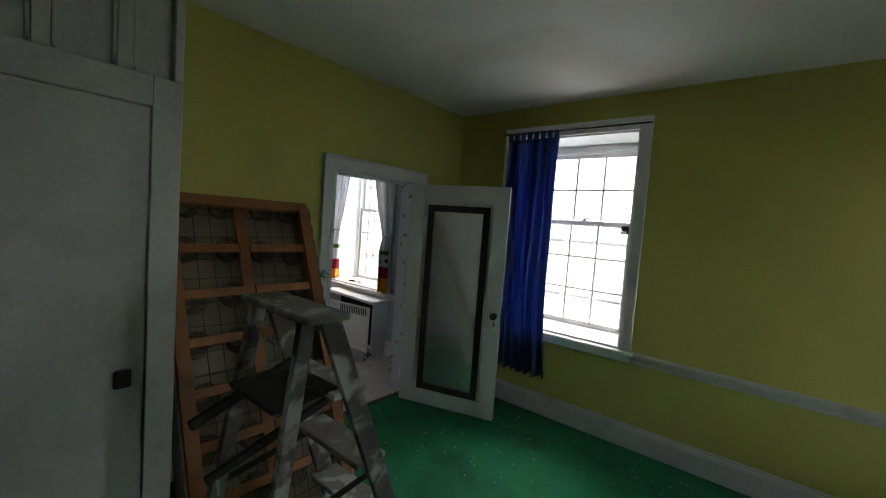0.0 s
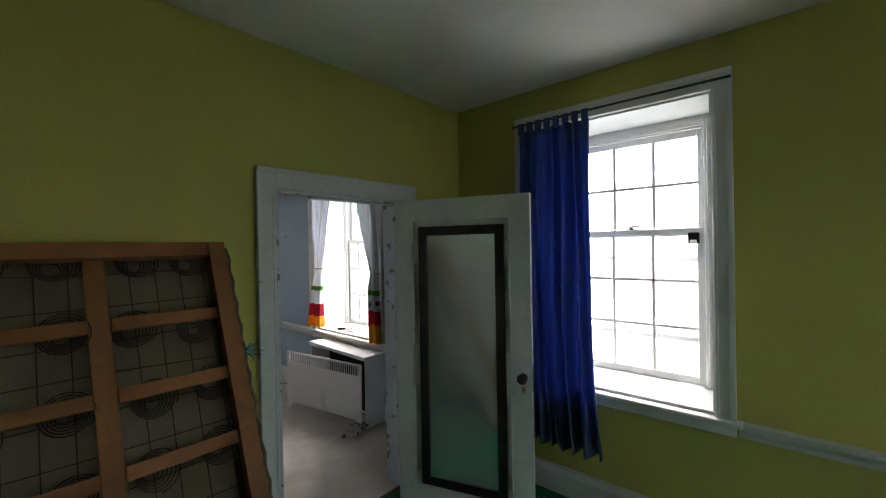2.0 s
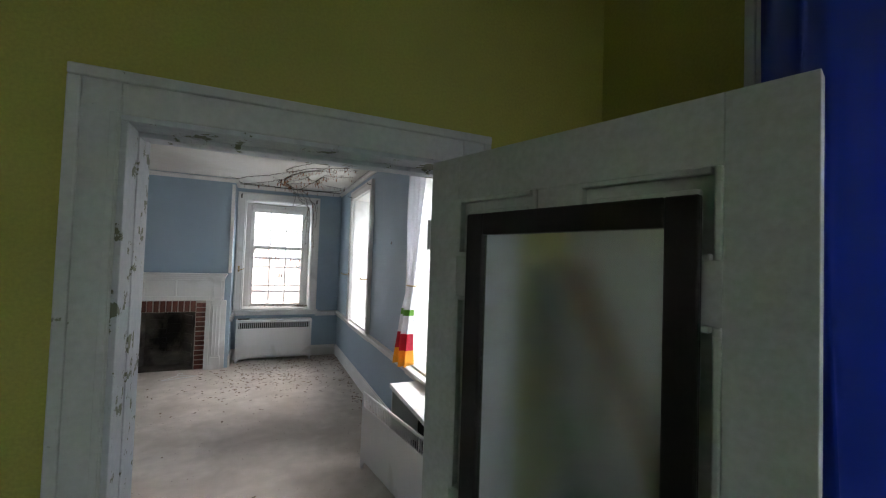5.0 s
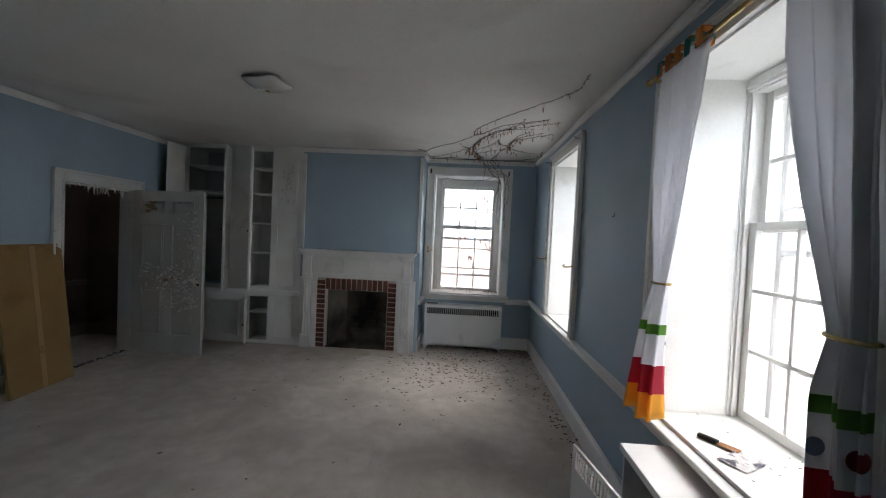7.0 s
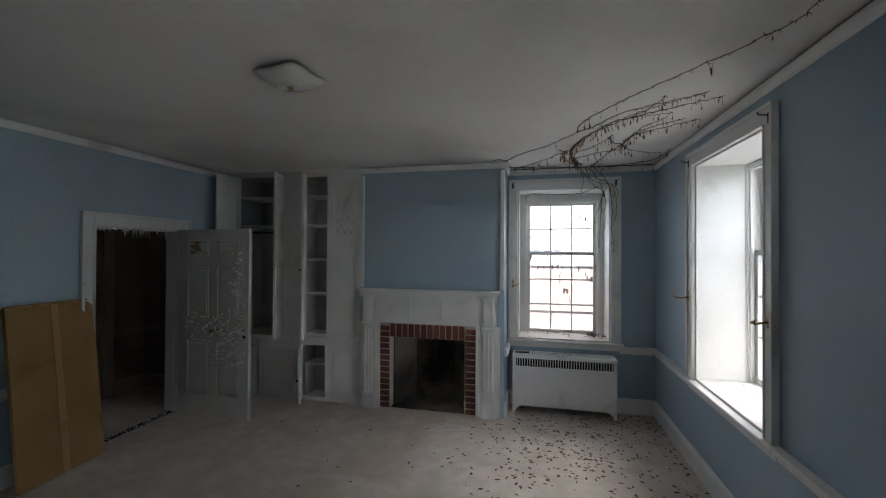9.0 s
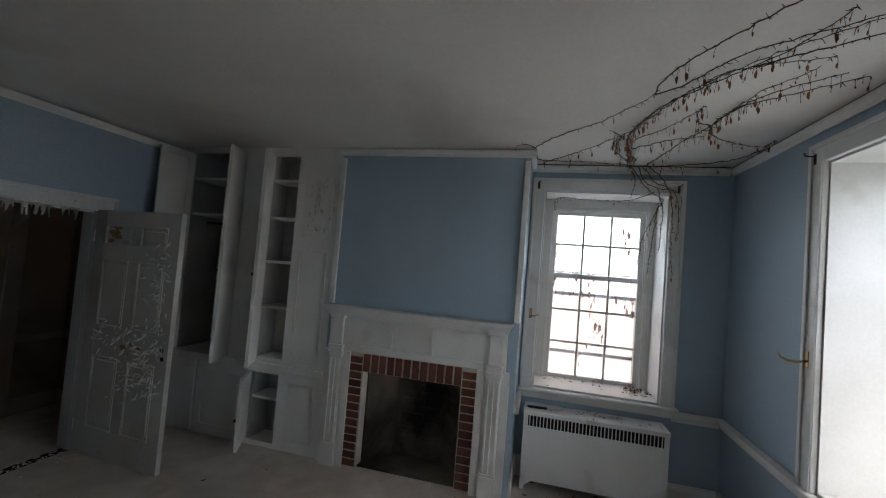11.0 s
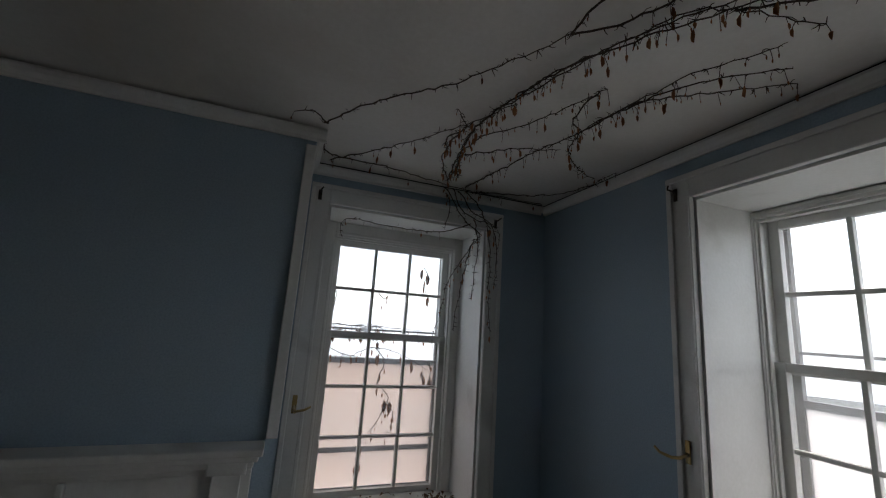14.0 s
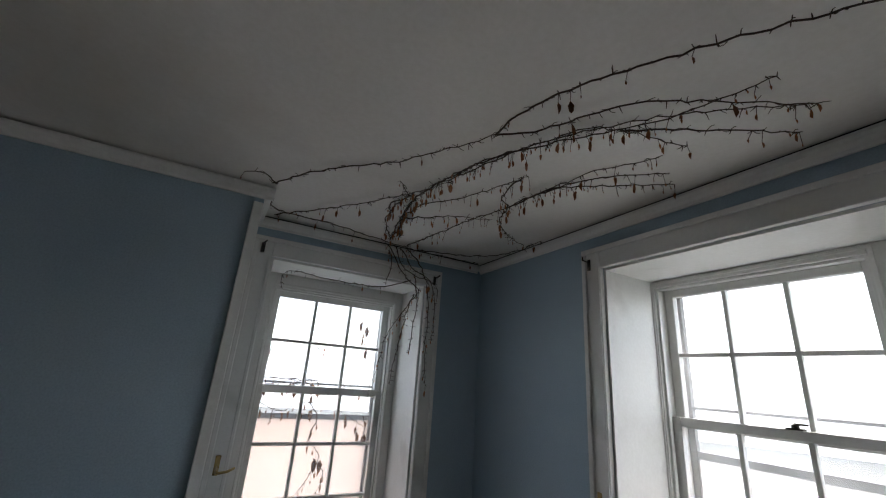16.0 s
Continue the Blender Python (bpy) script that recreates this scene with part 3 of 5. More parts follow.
def window(name, m, w, sill, head, depth, zb, zm, zt, label, cw=0.105, lock=True, glass=0.80, shift=0.0, wall=TH, storm=None, film=FOGGED):
    """A double-hung window in a deep opening; local x to the right, y outward, z up from the floor."""
    win = group_thing(name, m, label, "window", kind="structure")
    part("window_frame", casing_bm(w, sill, head, cw, sill + 0.003), WHITE, win, "moulded white casing")
    bm = bmesh.new()
    for s in (-1, 1):
        a, b = sorted((s * w / 2, s * (w / 2 - 0.012)))
        box(bm, a, b, 0.0, wall - 0.002, sill + 0.02, head - 0.012)
    box(bm, -w / 2, w / 2, 0.0, wall - 0.002, head - 0.012, head)
    part("lining", bm, WHITE, win, "white painted reveal, scuffed")
    bm = bmesh.new()
    box(bm, -w / 2 - cw - 0.03, w / 2 + cw + 0.03, -0.062, 0.0, sill - 0.025, sill + 0.003, bevel=0.008)
    box(bm, -w / 2 + 0.001, w / 2 - 0.001, 0.0, wall + 0.03, sill - 0.02, sill + 0.019, bevel=0.003)
    box(bm, -w / 2 - cw, w / 2 + cw, -0.022, 0.0, sill - 0.085, sill - 0.025, bevel=0.006)
    part("window_sill", bm, WHITE, win, "deep white sill with dirt")
    hw = w / 2 - 0.012
    so0, so1 = shift - glass / 2 - 0.045, shift + glass / 2 + 0.045
    bm = bmesh.new()
    for a, c, e in ((-hw, so0 - 0.001, 0.012), (so1 + 0.001, hw, -0.012)):
        box(bm, a, c, depth - 0.05, depth + 0.1, sill + 0.019, head - 0.012, bevel=0.003)
        q = c if e > 0 else a
        p0, p1 = sorted((q, q + e))
        box(bm, p0, p1, depth - 0.035, depth - 0.012, sill + 0.019, zt + 0.04, bevel=0.003)
        p0, p1 = sorted((q - 1.6 * e, q - 0.4 * e))
        box(bm, p0, p1, depth - 0.058, depth - 0.05, sill + 0.019, zt + 0.07, bevel=0.003)
    box(bm, so0, so1, depth - 0.05, depth + 0.1, zt + 0.04, head - 0.012, bevel=0.003)
    box(bm, so0, so1, depth - 0.035, depth - 0.012, zt + 0.028, zt + 0.04, bevel=0.002)
    box(bm, so0 - 0.015, so1 + 0.015, depth - 0.058, depth - 0.05, zt + 0.055, zt + 0.07, bevel=0.003)
    box(bm, so0, so1, depth + 0.045, depth + 0.16, sill + 0.019, zb - 0.046, bevel=0.003)
    part("jamb", bm, WHITE, win)
    sash("lower_sash", win, so0, so1, zb - 0.045, zm + 0.03, depth, 3)
    sash("upper_sash", win, so0, so1, zm - 0.02, zt + 0.039, depth + 0.04, 2)
    if storm:
        sy, top = depth + 0.145, zt + 0.05
        outer = new("storm_window")
        outer.parent = win
        outer["label"] = "grey outer storm window with a fogged lower pane"
        for x0, x1 in ((-hw, so0 + 0.022), (so1 - 0.022, hw)):
            bm = bmesh.new()
            box(bm, x0, x1, sy, sy + 0.03, sill + 0.019, top, bevel=0.002)
            part("stile", bm, STORM, outer)
        for z, h in zip(storm, (0.014, 0.034, 0.03)):
            bm = bmesh.new()
            box(bm, so0 + 0.022, so1 - 0.022, sy + 0.001, sy + 0.028, z - h / 2, z + h / 2, bevel=0.002)
            part("rail", bm, STORM, outer)
        for z0, z1, m2 in ((sill + 0.02, storm[1], film), (storm[1], top, GLASS)):
            bm = bmesh.new()
            box(bm, so0 + 0.022, so1 - 0.022, sy + 0.013, sy + 0.016, z0, z1)
            part("pane", bm, m2, outer).visible_shadow = False
    if lock:
        bm = bmesh.new()
        box(bm, -0.03, 0.03, depth + 0.004, depth + 0.034, zm + 0.03, zm + 0.037, bevel=0.002)
        lathe(bm, [(0.014, 0), (0.014, 0.012), (0.006, 0.016)], pose(0, depth + 0.018, zm + 0.037), 12)
        box(bm, -0.004, 0.045, depth + 0.012, depth + 0.022, zm + 0.048, zm + 0.056, bevel=0.002)
        part("sash_lock", bm, IRON, win, "tarnished sash lock")
    return win


window("window_1", pose(0, EWIN[2][0], 0, 0, 0, -90), WW, EWIN[2][1], EWIN[2][2], 0.42, 0.80, 1.70, 2.31, "white double-hung window with a deep sill in a green wall", cw=0.088, glass=0.76, shift=0.01, storm=(1.76, 1.53, 1.0))
window("window_2", pose(0, EWIN[1][0], 0, 0, 0, -90), WW, EWIN[1][1], EWIN[1][2], 0.41, 0.80, 1.715, 2.355, "white double-hung window behind tied curtains in a blue wall", glass=0.76, shift=-0.085, storm=(1.82, 1.60, 1.05))
window("window_3", pose(0, EWIN[0][0], 0, 0, 0, -90), WW, EWIN[0][1], EWIN[0][2], 0.41, 0.80, 1.765, 2.40, "white double-hung window with a bare deep opening", glass=0.76, shift=-0.08, storm=(1.84, 1.62, 1.05))
window("added_window", pose((SX0 + SX1) / 2, GSY, 0, 0, 0, 180), SX1 - SX0, 0.73, 2.45, 0.06, 0.80, 1.70, 2.31, "unseen white double-hung window added to light the green room", wall=0.15)
window("window_4", pose(nc, NY, 0), nw, ns, nh, 0.395, 0.82, 1.755, 2.355, "white double-hung window overgrown with dry vine", lock=False, glass=0.75, shift=0.005, wall=NTH, storm=(1.80, 1.588, 1.015), film=FOGGED_PINK)

# ---- outside ----
setting("ground", [(-400, 400, -400, 400, -3.6, -3.5)], GROUND, "dull ground far below the windows", "ground")


# self-lit ring that paints bright haze round the horizon
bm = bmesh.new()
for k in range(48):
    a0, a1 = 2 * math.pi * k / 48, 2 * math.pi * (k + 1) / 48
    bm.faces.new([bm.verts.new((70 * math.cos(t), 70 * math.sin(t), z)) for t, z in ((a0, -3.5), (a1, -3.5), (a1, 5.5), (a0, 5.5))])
tagged(part("backdrop", bm, FOG_GLOW), "pale glowing backdrop standing for foggy distance beyond the windows", "backdrop", kind="structure")


# ---- doorways and doors ----


def door_trim(name, m, w, h, cw, depth, material, label):
    ob = group_thing(name, m, label, "door frame", kind="structure")
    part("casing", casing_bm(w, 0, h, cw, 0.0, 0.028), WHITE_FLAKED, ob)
    bm = bmesh.new()
    for s in (-1, 1):
        a, b = sorted((s * w / 2, s * (w / 2 - 0.014)))
        box(bm, a, b, -0.026, depth + 0.026, 0.0, h - 0.014, bevel=0.002)
        a, b = sorted((s * (w / 2 - 0.014), s * (w / 2 - 0.018)))
        box(bm, a, b, depth * 0.38, depth * 0.68, 0.0, h - 0.028, bevel=0.002)
    box(bm, -w / 2, w / 2, -0.026, depth + 0.026, h - 0.014, h, bevel=0.002)
    box(bm, -w / 2 + 0.014, w / 2 - 0.014, depth * 0.38, depth * 0.68, h - 0.028, h - 0.014, bevel=0.002)
    part("jamb", bm, material, ob, "jamb with paint flaked off in patches")
    return ob


frame_1 = door_trim("door_frame_1", pose((DX0 + DX1) / 2, 0, 0), DX1 - DX0, DH, 0.095, PT, JAMB_FLAKED, "white door frame with flaking paint between two rooms")
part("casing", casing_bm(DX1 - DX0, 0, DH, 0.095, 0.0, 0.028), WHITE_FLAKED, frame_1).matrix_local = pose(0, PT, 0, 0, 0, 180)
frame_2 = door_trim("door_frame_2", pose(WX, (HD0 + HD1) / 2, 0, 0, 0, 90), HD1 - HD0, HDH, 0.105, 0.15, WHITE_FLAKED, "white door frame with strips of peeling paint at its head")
random.seed(5)
bm = bmesh.new()
for k in range(46):
    x = random.uniform(-0.42, 0.30)
    ln, wd = random.uniform(0.02, 0.10) * random.choice((0.5, 1, 1)), random.uniform(0.006, 0.022)
    y, bend = random.uniform(-0.03, 0.06), random.uniform(-0.02, 0.02)
    vs = [bm.verts.new((x + sx * wd * (1 - 0.5 * q / 3), y + bend * (q / 3) ** 2, HDH - 0.015 - ln * q / 3)) for q in range(4) for sx in (-0.5, 0.5)]
    for q in range(3):
        bm.faces.new((vs[2 * q], vs[2 * q + 1], vs[2 * q + 3], vs[2 * q + 2]))
ob = part("peeling_paint", bm, FLAKE, frame_2, "curled strips of peeling white paint")
ob.modifiers.new("thick", "SOLIDIFY").thickness = 0.001


def panel_door(name, m, w, h, material, panel_material, label, rows, knob_z, lower=0.0):
    """A six-panel door: hinge at x 0, leaf along x, rows of (bottom, top) of its panels."""
    t, st, mu = 0.04, 0.118, 0.10
    ob = group_thing(name, m, label, "door", kind="structure")
    bm = bmesh.new()
    box(bm, 0, st, -t / 2, t / 2, 0, h, bevel=0.002)
    box(bm, w - st, w, -t / 2, t / 2, 0, h, bevel=0.002)
    zs = [0] + [z for r in rows for z in r] + [h]
    for a, b in zip(zs[::2], zs[1::2]):
        box(bm, st, w - st, -t / 2 + 0.0005, t / 2 - 0.0005, a, b, bevel=0.002)
    for a, b in rows:
        box(bm, w / 2 - mu / 2, w / 2 + mu / 2, -t / 2 + 0.001, t / 2 - 0.001, a, b, bevel=0.002)
    leaf = part("leaf", bm, material, ob)
    for a, b in rows:
        for x0, x1 in ((st, w / 2 - mu / 2), (w / 2 + mu / 2, w - st)):
            bm = bmesh.new()
            box(bm, x0, x1, -0.005, 0.005, a, b)
            box(bm, x0 + 0.034, x1 - 0.034, -0.0145, 0.0145, a + 0.034, b - 0.034, bevel=0.008)
            for s in (-1, 1):
                y0, y1 = sorted((s * 0.005, s * 0.0255))
                box(bm, x0, x0 + 0.017, y0, y1, a, b, bevel=0.003)
                box(bm, x1 - 0.012, x1, y0, y1, a, b, bevel=0.003)
                box(bm, x0 + 0.012, x1 - 0.017, y0, y1, a, a + 0.012, bevel=0.003)
                box(bm, x0 + 0.012, x1 - 0.017, y0, y1, b - 0.012, b, bevel=0.003)
            part("panel", bm, panel_material, ob)
    for z in (0.22, h - 0.22):
        bm = bmesh.new()
        lathe(bm, [(0.006, -0.045), (0.006, 0.045)], pose(-0.006, -t / 2, z), 10)
        part("hinge", bm, WHITE, ob, "painted-over iron hinge")
    return ob


ROWS = ((0.22, 0.80), (1.04, 1.58), (1.70, 1.865))
door_1 = panel_door("door_1", pose(-0.715, -0.05, 0.012, 0, 0, -72.4), 0.872, 1.923, SHADED_WHITE, SHADED_WHITE, "white panelled door standing open, with a mirror on it", ((0.20, 0.76), (1.00, 1.53), (1.64, 1.80)), 0.88)
bm = bmesh.new()
lathe(bm, [(0.024, 0), (0.024, 0.004), (0.011, 0.006), (0.010, 0.022), (0.024, 0.03), (0.029, 0.042), (0.024, 0.054), (0.008, 0.058)], pose(0.822, -0.02, 0.875, 90), 20)
knob = part("door_knob", bm, IRON, door_1, "dark round door knob", True)
bm = bmesh.new()
box(bm, 0.811, 0.833, -0.0235, -0.0195, 0.785, 0.825, bevel=0.002)
part("keyhole_plate", bm, BRASS, door_1)
bm = bmesh.new()
box(bm, 0.870, 0.8735, -0.014, 0.014, 0.80, 0.94)
part("lock_plate", bm, IRON, door_1)

mirror = group_thing("wall_mirror", door_1.matrix_world @ pose(0.175, -0.021, 0.142), "tall dusty mirror in a wide black frame, fixed to a door", "mirror")
bm = bmesh.new()
MW, MH, MF = 0.55, 1.61, 0.056
for b in ((0, MF, 0, MH), (MW - MF, MW, 0, MH)):
    box(bm, b[0], b[1], -0.02, 0, b[2], b[3], bevel=0.004)
for z in (0, MH - MF):
    box(bm, MF, MW - MF, -0.0195, 0, z, z + MF, bevel=0.004)
part("frame", bm, BLACK, mirror)
bm = bmesh.new()
box(bm, MF - 0.004, MW - MF + 0.004, -0.008, -0.002, MF - 0.004, MH - MF + 0.004)
part("mirror_glass", bm, MIRROR, mirror, "dusty silvered glass")

door_2 = panel_door("door_2", pose(-5.085, 4.752, 0.014, 0, 0, -3.0), 0.925, 1.985, DOOR_FLAKED, DOOR_FLAKED, "off-white panelled door with blistered, peeling paint, standing open", ROWS, 0.9)
bm = bmesh.new()
for x, z in ((0.865, 0.93), (0.875, 0.865)):
    lathe(bm, [(0.017, 0), (0.017, 0.003), (0.009, 0.005)], pose(x, -0.02, z, 90), 12)
part("lock_hole", bm, DARK, door_2, "dark hole where the lock was")
bm = bmesh.new()
for k in range(300):
    u = random.random()
    if u < 0.45:
        x, z = random.gauss(0.78, 0.07), random.uniform(0.55, 1.75)
    elif u < 0.75:
        x, z = random.gauss(0.60, 0.12), random.gauss(0.78, 0.12)
    else:
        x, z = random.uniform(0.1, 0.9), random.gauss(0.98, 0.06)
    if not (0.02 < x < 0.90 and 0.1 < z < 1.95):
        continue
    a, s = random.uniform(0, 6.3), random.uniform(0.008, 0.032)
    lift = random.uniform(0.012, 0.04)
    c, d = math.cos(a) * s, math.sin(a) * s
    vs = [bm.verts.new(p) for p in ((x - c, -0.0205, z - d), (x + d * 0.4, -0.0205 - lift * 0.4, z - c * 0.4), (x + c, -0.0205 - lift, z + d), (x - d * 0.4, -0.0205 - lift * 0.3, z + c * 0.4))]
    bm.faces.new(vs)
ob = part("peeling_paint", bm, WHITE, door_2, "curled flakes of pale paint")
ob.modifiers.new("thick", "SOLIDIFY").thickness = 0.001
ob["kind"] = "stuff"

bm = bmesh.new()
for x, z, s in ((0.22, 1.80, 0.07), (0.27, 1.77, 0.05), (0.19, 1.74, 0.045), (0.25, 1.845, 0.06), (0.33, 1.87, 0.03), (0.62, 1.86, 0.03), (0.45, 0.90, 0.05), (0.53, 0.93, 0.035), (0.60, 0.91, 0.045)):
    rim = [bm.verts.new((x + s * math.cos(a) * random.uniform(0.5, 1.2), -0.0205 if z < 1.7 else -0.0149, z + 0.45 * s * math.sin(a) * random.uniform(0.5, 1.3))) for a in np.linspace(0, 5.7, 12)]
    bm.faces.new(rim)
bare = part("bare_patch", bm, BARE, door_2, "tan wood laid bare by peeling paint")
bare.modifiers.new("thick", "SOLIDIFY").thickness = 0.0008

# ---- chimney breast, fireplace ----
BY = 5.415
FX0, FX1, FZ = -3.005, -1.90, 0.965
setting("chimney_breast", [(-3.25, FX0, BY, NY, 0, H), (FX1, -1.60, BY, NY, 0, H), (FX0, FX1, BY, NY, FZ, H)], BLUE, "pale blue chimney breast above a fireplace", "wall")
bm = bmesh.new()
for p in ((-3.25, 5.39, 1.36), (-1.645, 5.39, 1.36)):
    box(bm, p[0], p[0] + 0.045, p[1], BY, p[2], 2.645, bevel=0.005)
tagged(part("trim_breast", bm, WHITE), "white upright moulding edging a blue panel", "trim", kind="structure")

firebox = group_thing("firebox", pose(0, 0, 0), "brick fireplace opening with a sooty back", "fireplace", kind="structure")
bm = bmesh.new()
OX0, OX1, OZ = -2.885, -2.02, 0.812
for a, b in ((OX0, -2.70), (OX1, -2.21)):
    vs = [bm.verts.new(p) for p in ((a, BY + 0.11, 0), (b, 5.80, 0), (b, 5.80, 1.0), (a, BY + 0.11, 1.0))]
    bm.faces.new(vs)
vs = [bm.verts.new(p) for p in ((-2.70, 5.80, 0), (-2.21, 5.80, 0), (-2.21, 5.80, 0.95), (-2.70, 5.80, 0.95))]
bm.faces.new(vs)
vs = [bm.verts.new(p) for p in ((FX0, BY + 0.1, 0.95), (FX1, BY + 0.1, 0.95), (FX1, 5.82, 0.95), (FX0, 5.82, 0.95))]
bm.faces.new(vs)
inner = part("fire_back", bm, SOOT, firebox, "sooty firebrick lining")
inner.modifiers.new("thick", "SOLIDIFY").thickness = 0.03
bm = bmesh.new()
box(bm, FX0 + 0.001, OX0 + 0.006, BY - 0.006, BY + 0.12, 0.001, FZ - 0.002)
box(bm, OX1 - 0.006, FX1 - 0.001, BY - 0.006, BY + 0.12, 0.001, FZ - 0.002)
box(bm, OX0 + 0.006, OX1 - 0.006, BY - 0.006, BY + 0.12, OZ - 0.004, FZ - 0.002)
part("mortar", bm, MORTAR, firebox)
random.seed(11)


def brick_mesh(w, d, h):
    b = bmesh.new()
    box(b, -w / 2, w / 2, -d / 2, d / 2, -h / 2, h / 2, bevel=0.004)
    me = bpy.data.meshes.new("brick")
    bmesh.ops.recalc_face_normals(b, faces=b.faces)
    b.to_mesh(me)
    b.free()
    me.materials.append(BRICK)
    return me


def lay(me, x, y, z, parent):
    o = new("brick", me)
    o.parent = parent
    o.matrix_local = pose(x + random.uniform(-0.002, 0.002), y + random.uniform(-0.003, 0.003), z, 0, random.uniform(-0.6, 0.6), 0)


course = FZ / 14.5
flat = brick_mesh(0.112, 0.13, course - 0.012)
up = brick_mesh(0.058, 0.13, 0.146)
for j in range(14):
    z = course * (j + 0.5) + 0.004
    lay(flat, (FX0 + OX0) / 2, BY + 0.05, z, firebox)
    lay(flat, (FX1 + OX1) / 2, BY + 0.05, z, firebox)
n_up = 12
for j in range(n_up):
    lay(up, OX0 + (OX1 - OX0) * (j + 0.5) / n_up, BY + 0.05, FZ - 0.08, firebox)

b = bmesh.new()
box(b, OX0 - 0.002, OX1 + 0.002, BY + 0.02, 5.80, 0.0, 0.008, bevel=0.002)
part("hearth_floor", b, SOOT, firebox, "sooty hearth floor")
# lining of the fireplace, course by course
fire_brick = bpy.data.meshes.new("fire_brick")
b = bmesh.new()
box(b, -0.105, 0.105, -0.02, 0.012, -course / 2 + 0.004, course / 2 - 0.004, bevel=0.004)
bmesh.ops.recalc_face_normals(b, faces=b.faces)
b.to_mesh(fire_brick)
b.free()
fire_brick.materials.append(SOOT)
for (ax, ay), (bx, by) in (((OX0, BY + 0.125), (-2.70, 5.79)), ((-2.70, 5.79), (-2.21, 5.79)), ((-2.21, 5.79), (OX1, BY + 0.125))):
    run_l = math.hypot(bx - ax, by - ay)
    turn = math.degrees(math.atan2(by - ay, bx - ax))
    k = max(1, round(run_l / 0.22))
    for j in range(13):
        for i in range(k):
            u = (i + 0.5 + (0.22 if j % 2 else -0.1)) / k
            if 0.1 / run_l < u < 1 - 0.1 / run_l:
                o = new("fire_brick", fire_brick)
                o.parent = firebox
                o.matrix_local = pose(ax + (bx - ax) * u, ay + (by - ay) * u, course * (j + 0.5), 0, 0, turn)

mantel = group_thing("mantelpiece", pose(-2.445, BY, 0), "white painted wooden mantelpiece with pilasters", "mantelpiece", kind="structure")


def mpart(name, boxes, label="", bevel=0.004):
    b = bmesh.new()
    for x in boxes:
        box(b, *x, bevel=bevel)
    return part(name, b, WHITE, mantel, label)


mpart("mantel_shelf", [(-0.80, 0.80, -0.135, 0, 1.325, 1.352), (-0.785, 0.785, -0.11, 0, 1.30, 1.325), (-0.77, 0.77, -0.08, 0, 1.27, 1.30)], "moulded white shelf with dust", 0.006)
mpart("frieze", [(-0.765, 0.765, -0.035, 0, 0.969, 1.27), (-0.59, 0.59, -0.05, -0.035, 0.972, 1.03), (-0.59, 0.59, -0.046, -0.035, 1.245, 1.268)], "flat white frieze board")
for x in (-0.19, 0.175):
    mpart("frieze_fillet", [(x - 0.012, x + 0.012, -0.055, -0.035, 1.03, 1.245)])
for s in (-1, 1):
    def seg(a, b, y, z0, z1):
        return (*sorted((s * a, s * b)), y, 0 if y > -0.036 else -0.03, z0, z1)
    mpart("leg_board", [seg(0.56, 0.80, -0.03, 0, 0.969), (*sorted((s * 0.545, s * 0.60)), -0.048, -0.03, 0.0, 0.969)])
    b = bmesh.new()
    for x in ((0.625, 0.735, -0.058, 0.16, 0.92), (0.632, 0.648, -0.068, 0.2, 0.9), (0.672, 0.688, -0.068, 0.2, 0.9), (0.712, 0.728, -0.068, 0.2, 0.9)):
        box(b, *seg(*x), bevel=0.003)
    for x in ((0.612, 0.748, -0.07, 0.0, 0.17), (0.618, 0.742, -0.064, 0.17, 0.19)):
        box(b, *seg(*x), bevel=0.004)
    for x in ((0.618, 0.742, -0.068, 0.92, 0.94), (0.61, 0.75, -0.08, 0.94, 0.965), (0.62, 0.74, -0.066, 0.965, 1.0), (0.612, 0.748, -0.075, 1.0, 1.02), (0.63, 0.73, -0.06, 1.02, 1.25), (0.612, 0.748, -0.082, 1.25, 1.30)):
        box(b, *seg(*x), bevel=0.003)
    part("pilaster", b, WHITE, mantel)
b = bmesh.new()
box(b, 0.845, 0.885, 0.0, 0.45, 0.655, 0.735, bevel=0.01)
box(b, 0.845, 0.868, 0.0, 0.45, 0.0, 0.16, bevel=0.006)
part("side_trim", b, WHITE, mantel)

# ---- built-in closet beside the chimney ----
closet = group_thing("built_in_closet", pose(0, 0, 0), "white built-in closet with open doors and empty shelves", "closet", kind="structure")
CY = 5.42
U0, U1, S0, S1, L0, L1 = -4.88, -4.27, -3.965, -3.685, -4.0, -3.70
for x in ((WX, U0, CY, CY + 0.025, 0.75, H), (U1, S0, CY, CY + 0.025, 0.75, H), (S1, -3.25, CY, CY + 0.025, 0.75, H), (U0, U1, CY, CY + 0.025, 2.68, H), (S0, S1, CY, CY + 0.025, 2.66, H),
          (S0, S1, CY, CY + 0.025, 0.75, 0.785), (WX, -4.62, CY, CY + 0.025, 0, 0.69), (-4.59, L0, CY, CY + 0.025, 0, 0.69), (L1, -3.25, CY, CY + 0.025, 0, 0.69), (L0, L1, CY, CY + 0.025, 0.655, 0.69), (L0, L1, CY, CY + 0.025, 0, 0.045)):
    b = bmesh.new()
    box(b, *x, bevel=0.002)
    part("frame_board", b, WHITE, closet)
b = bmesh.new()
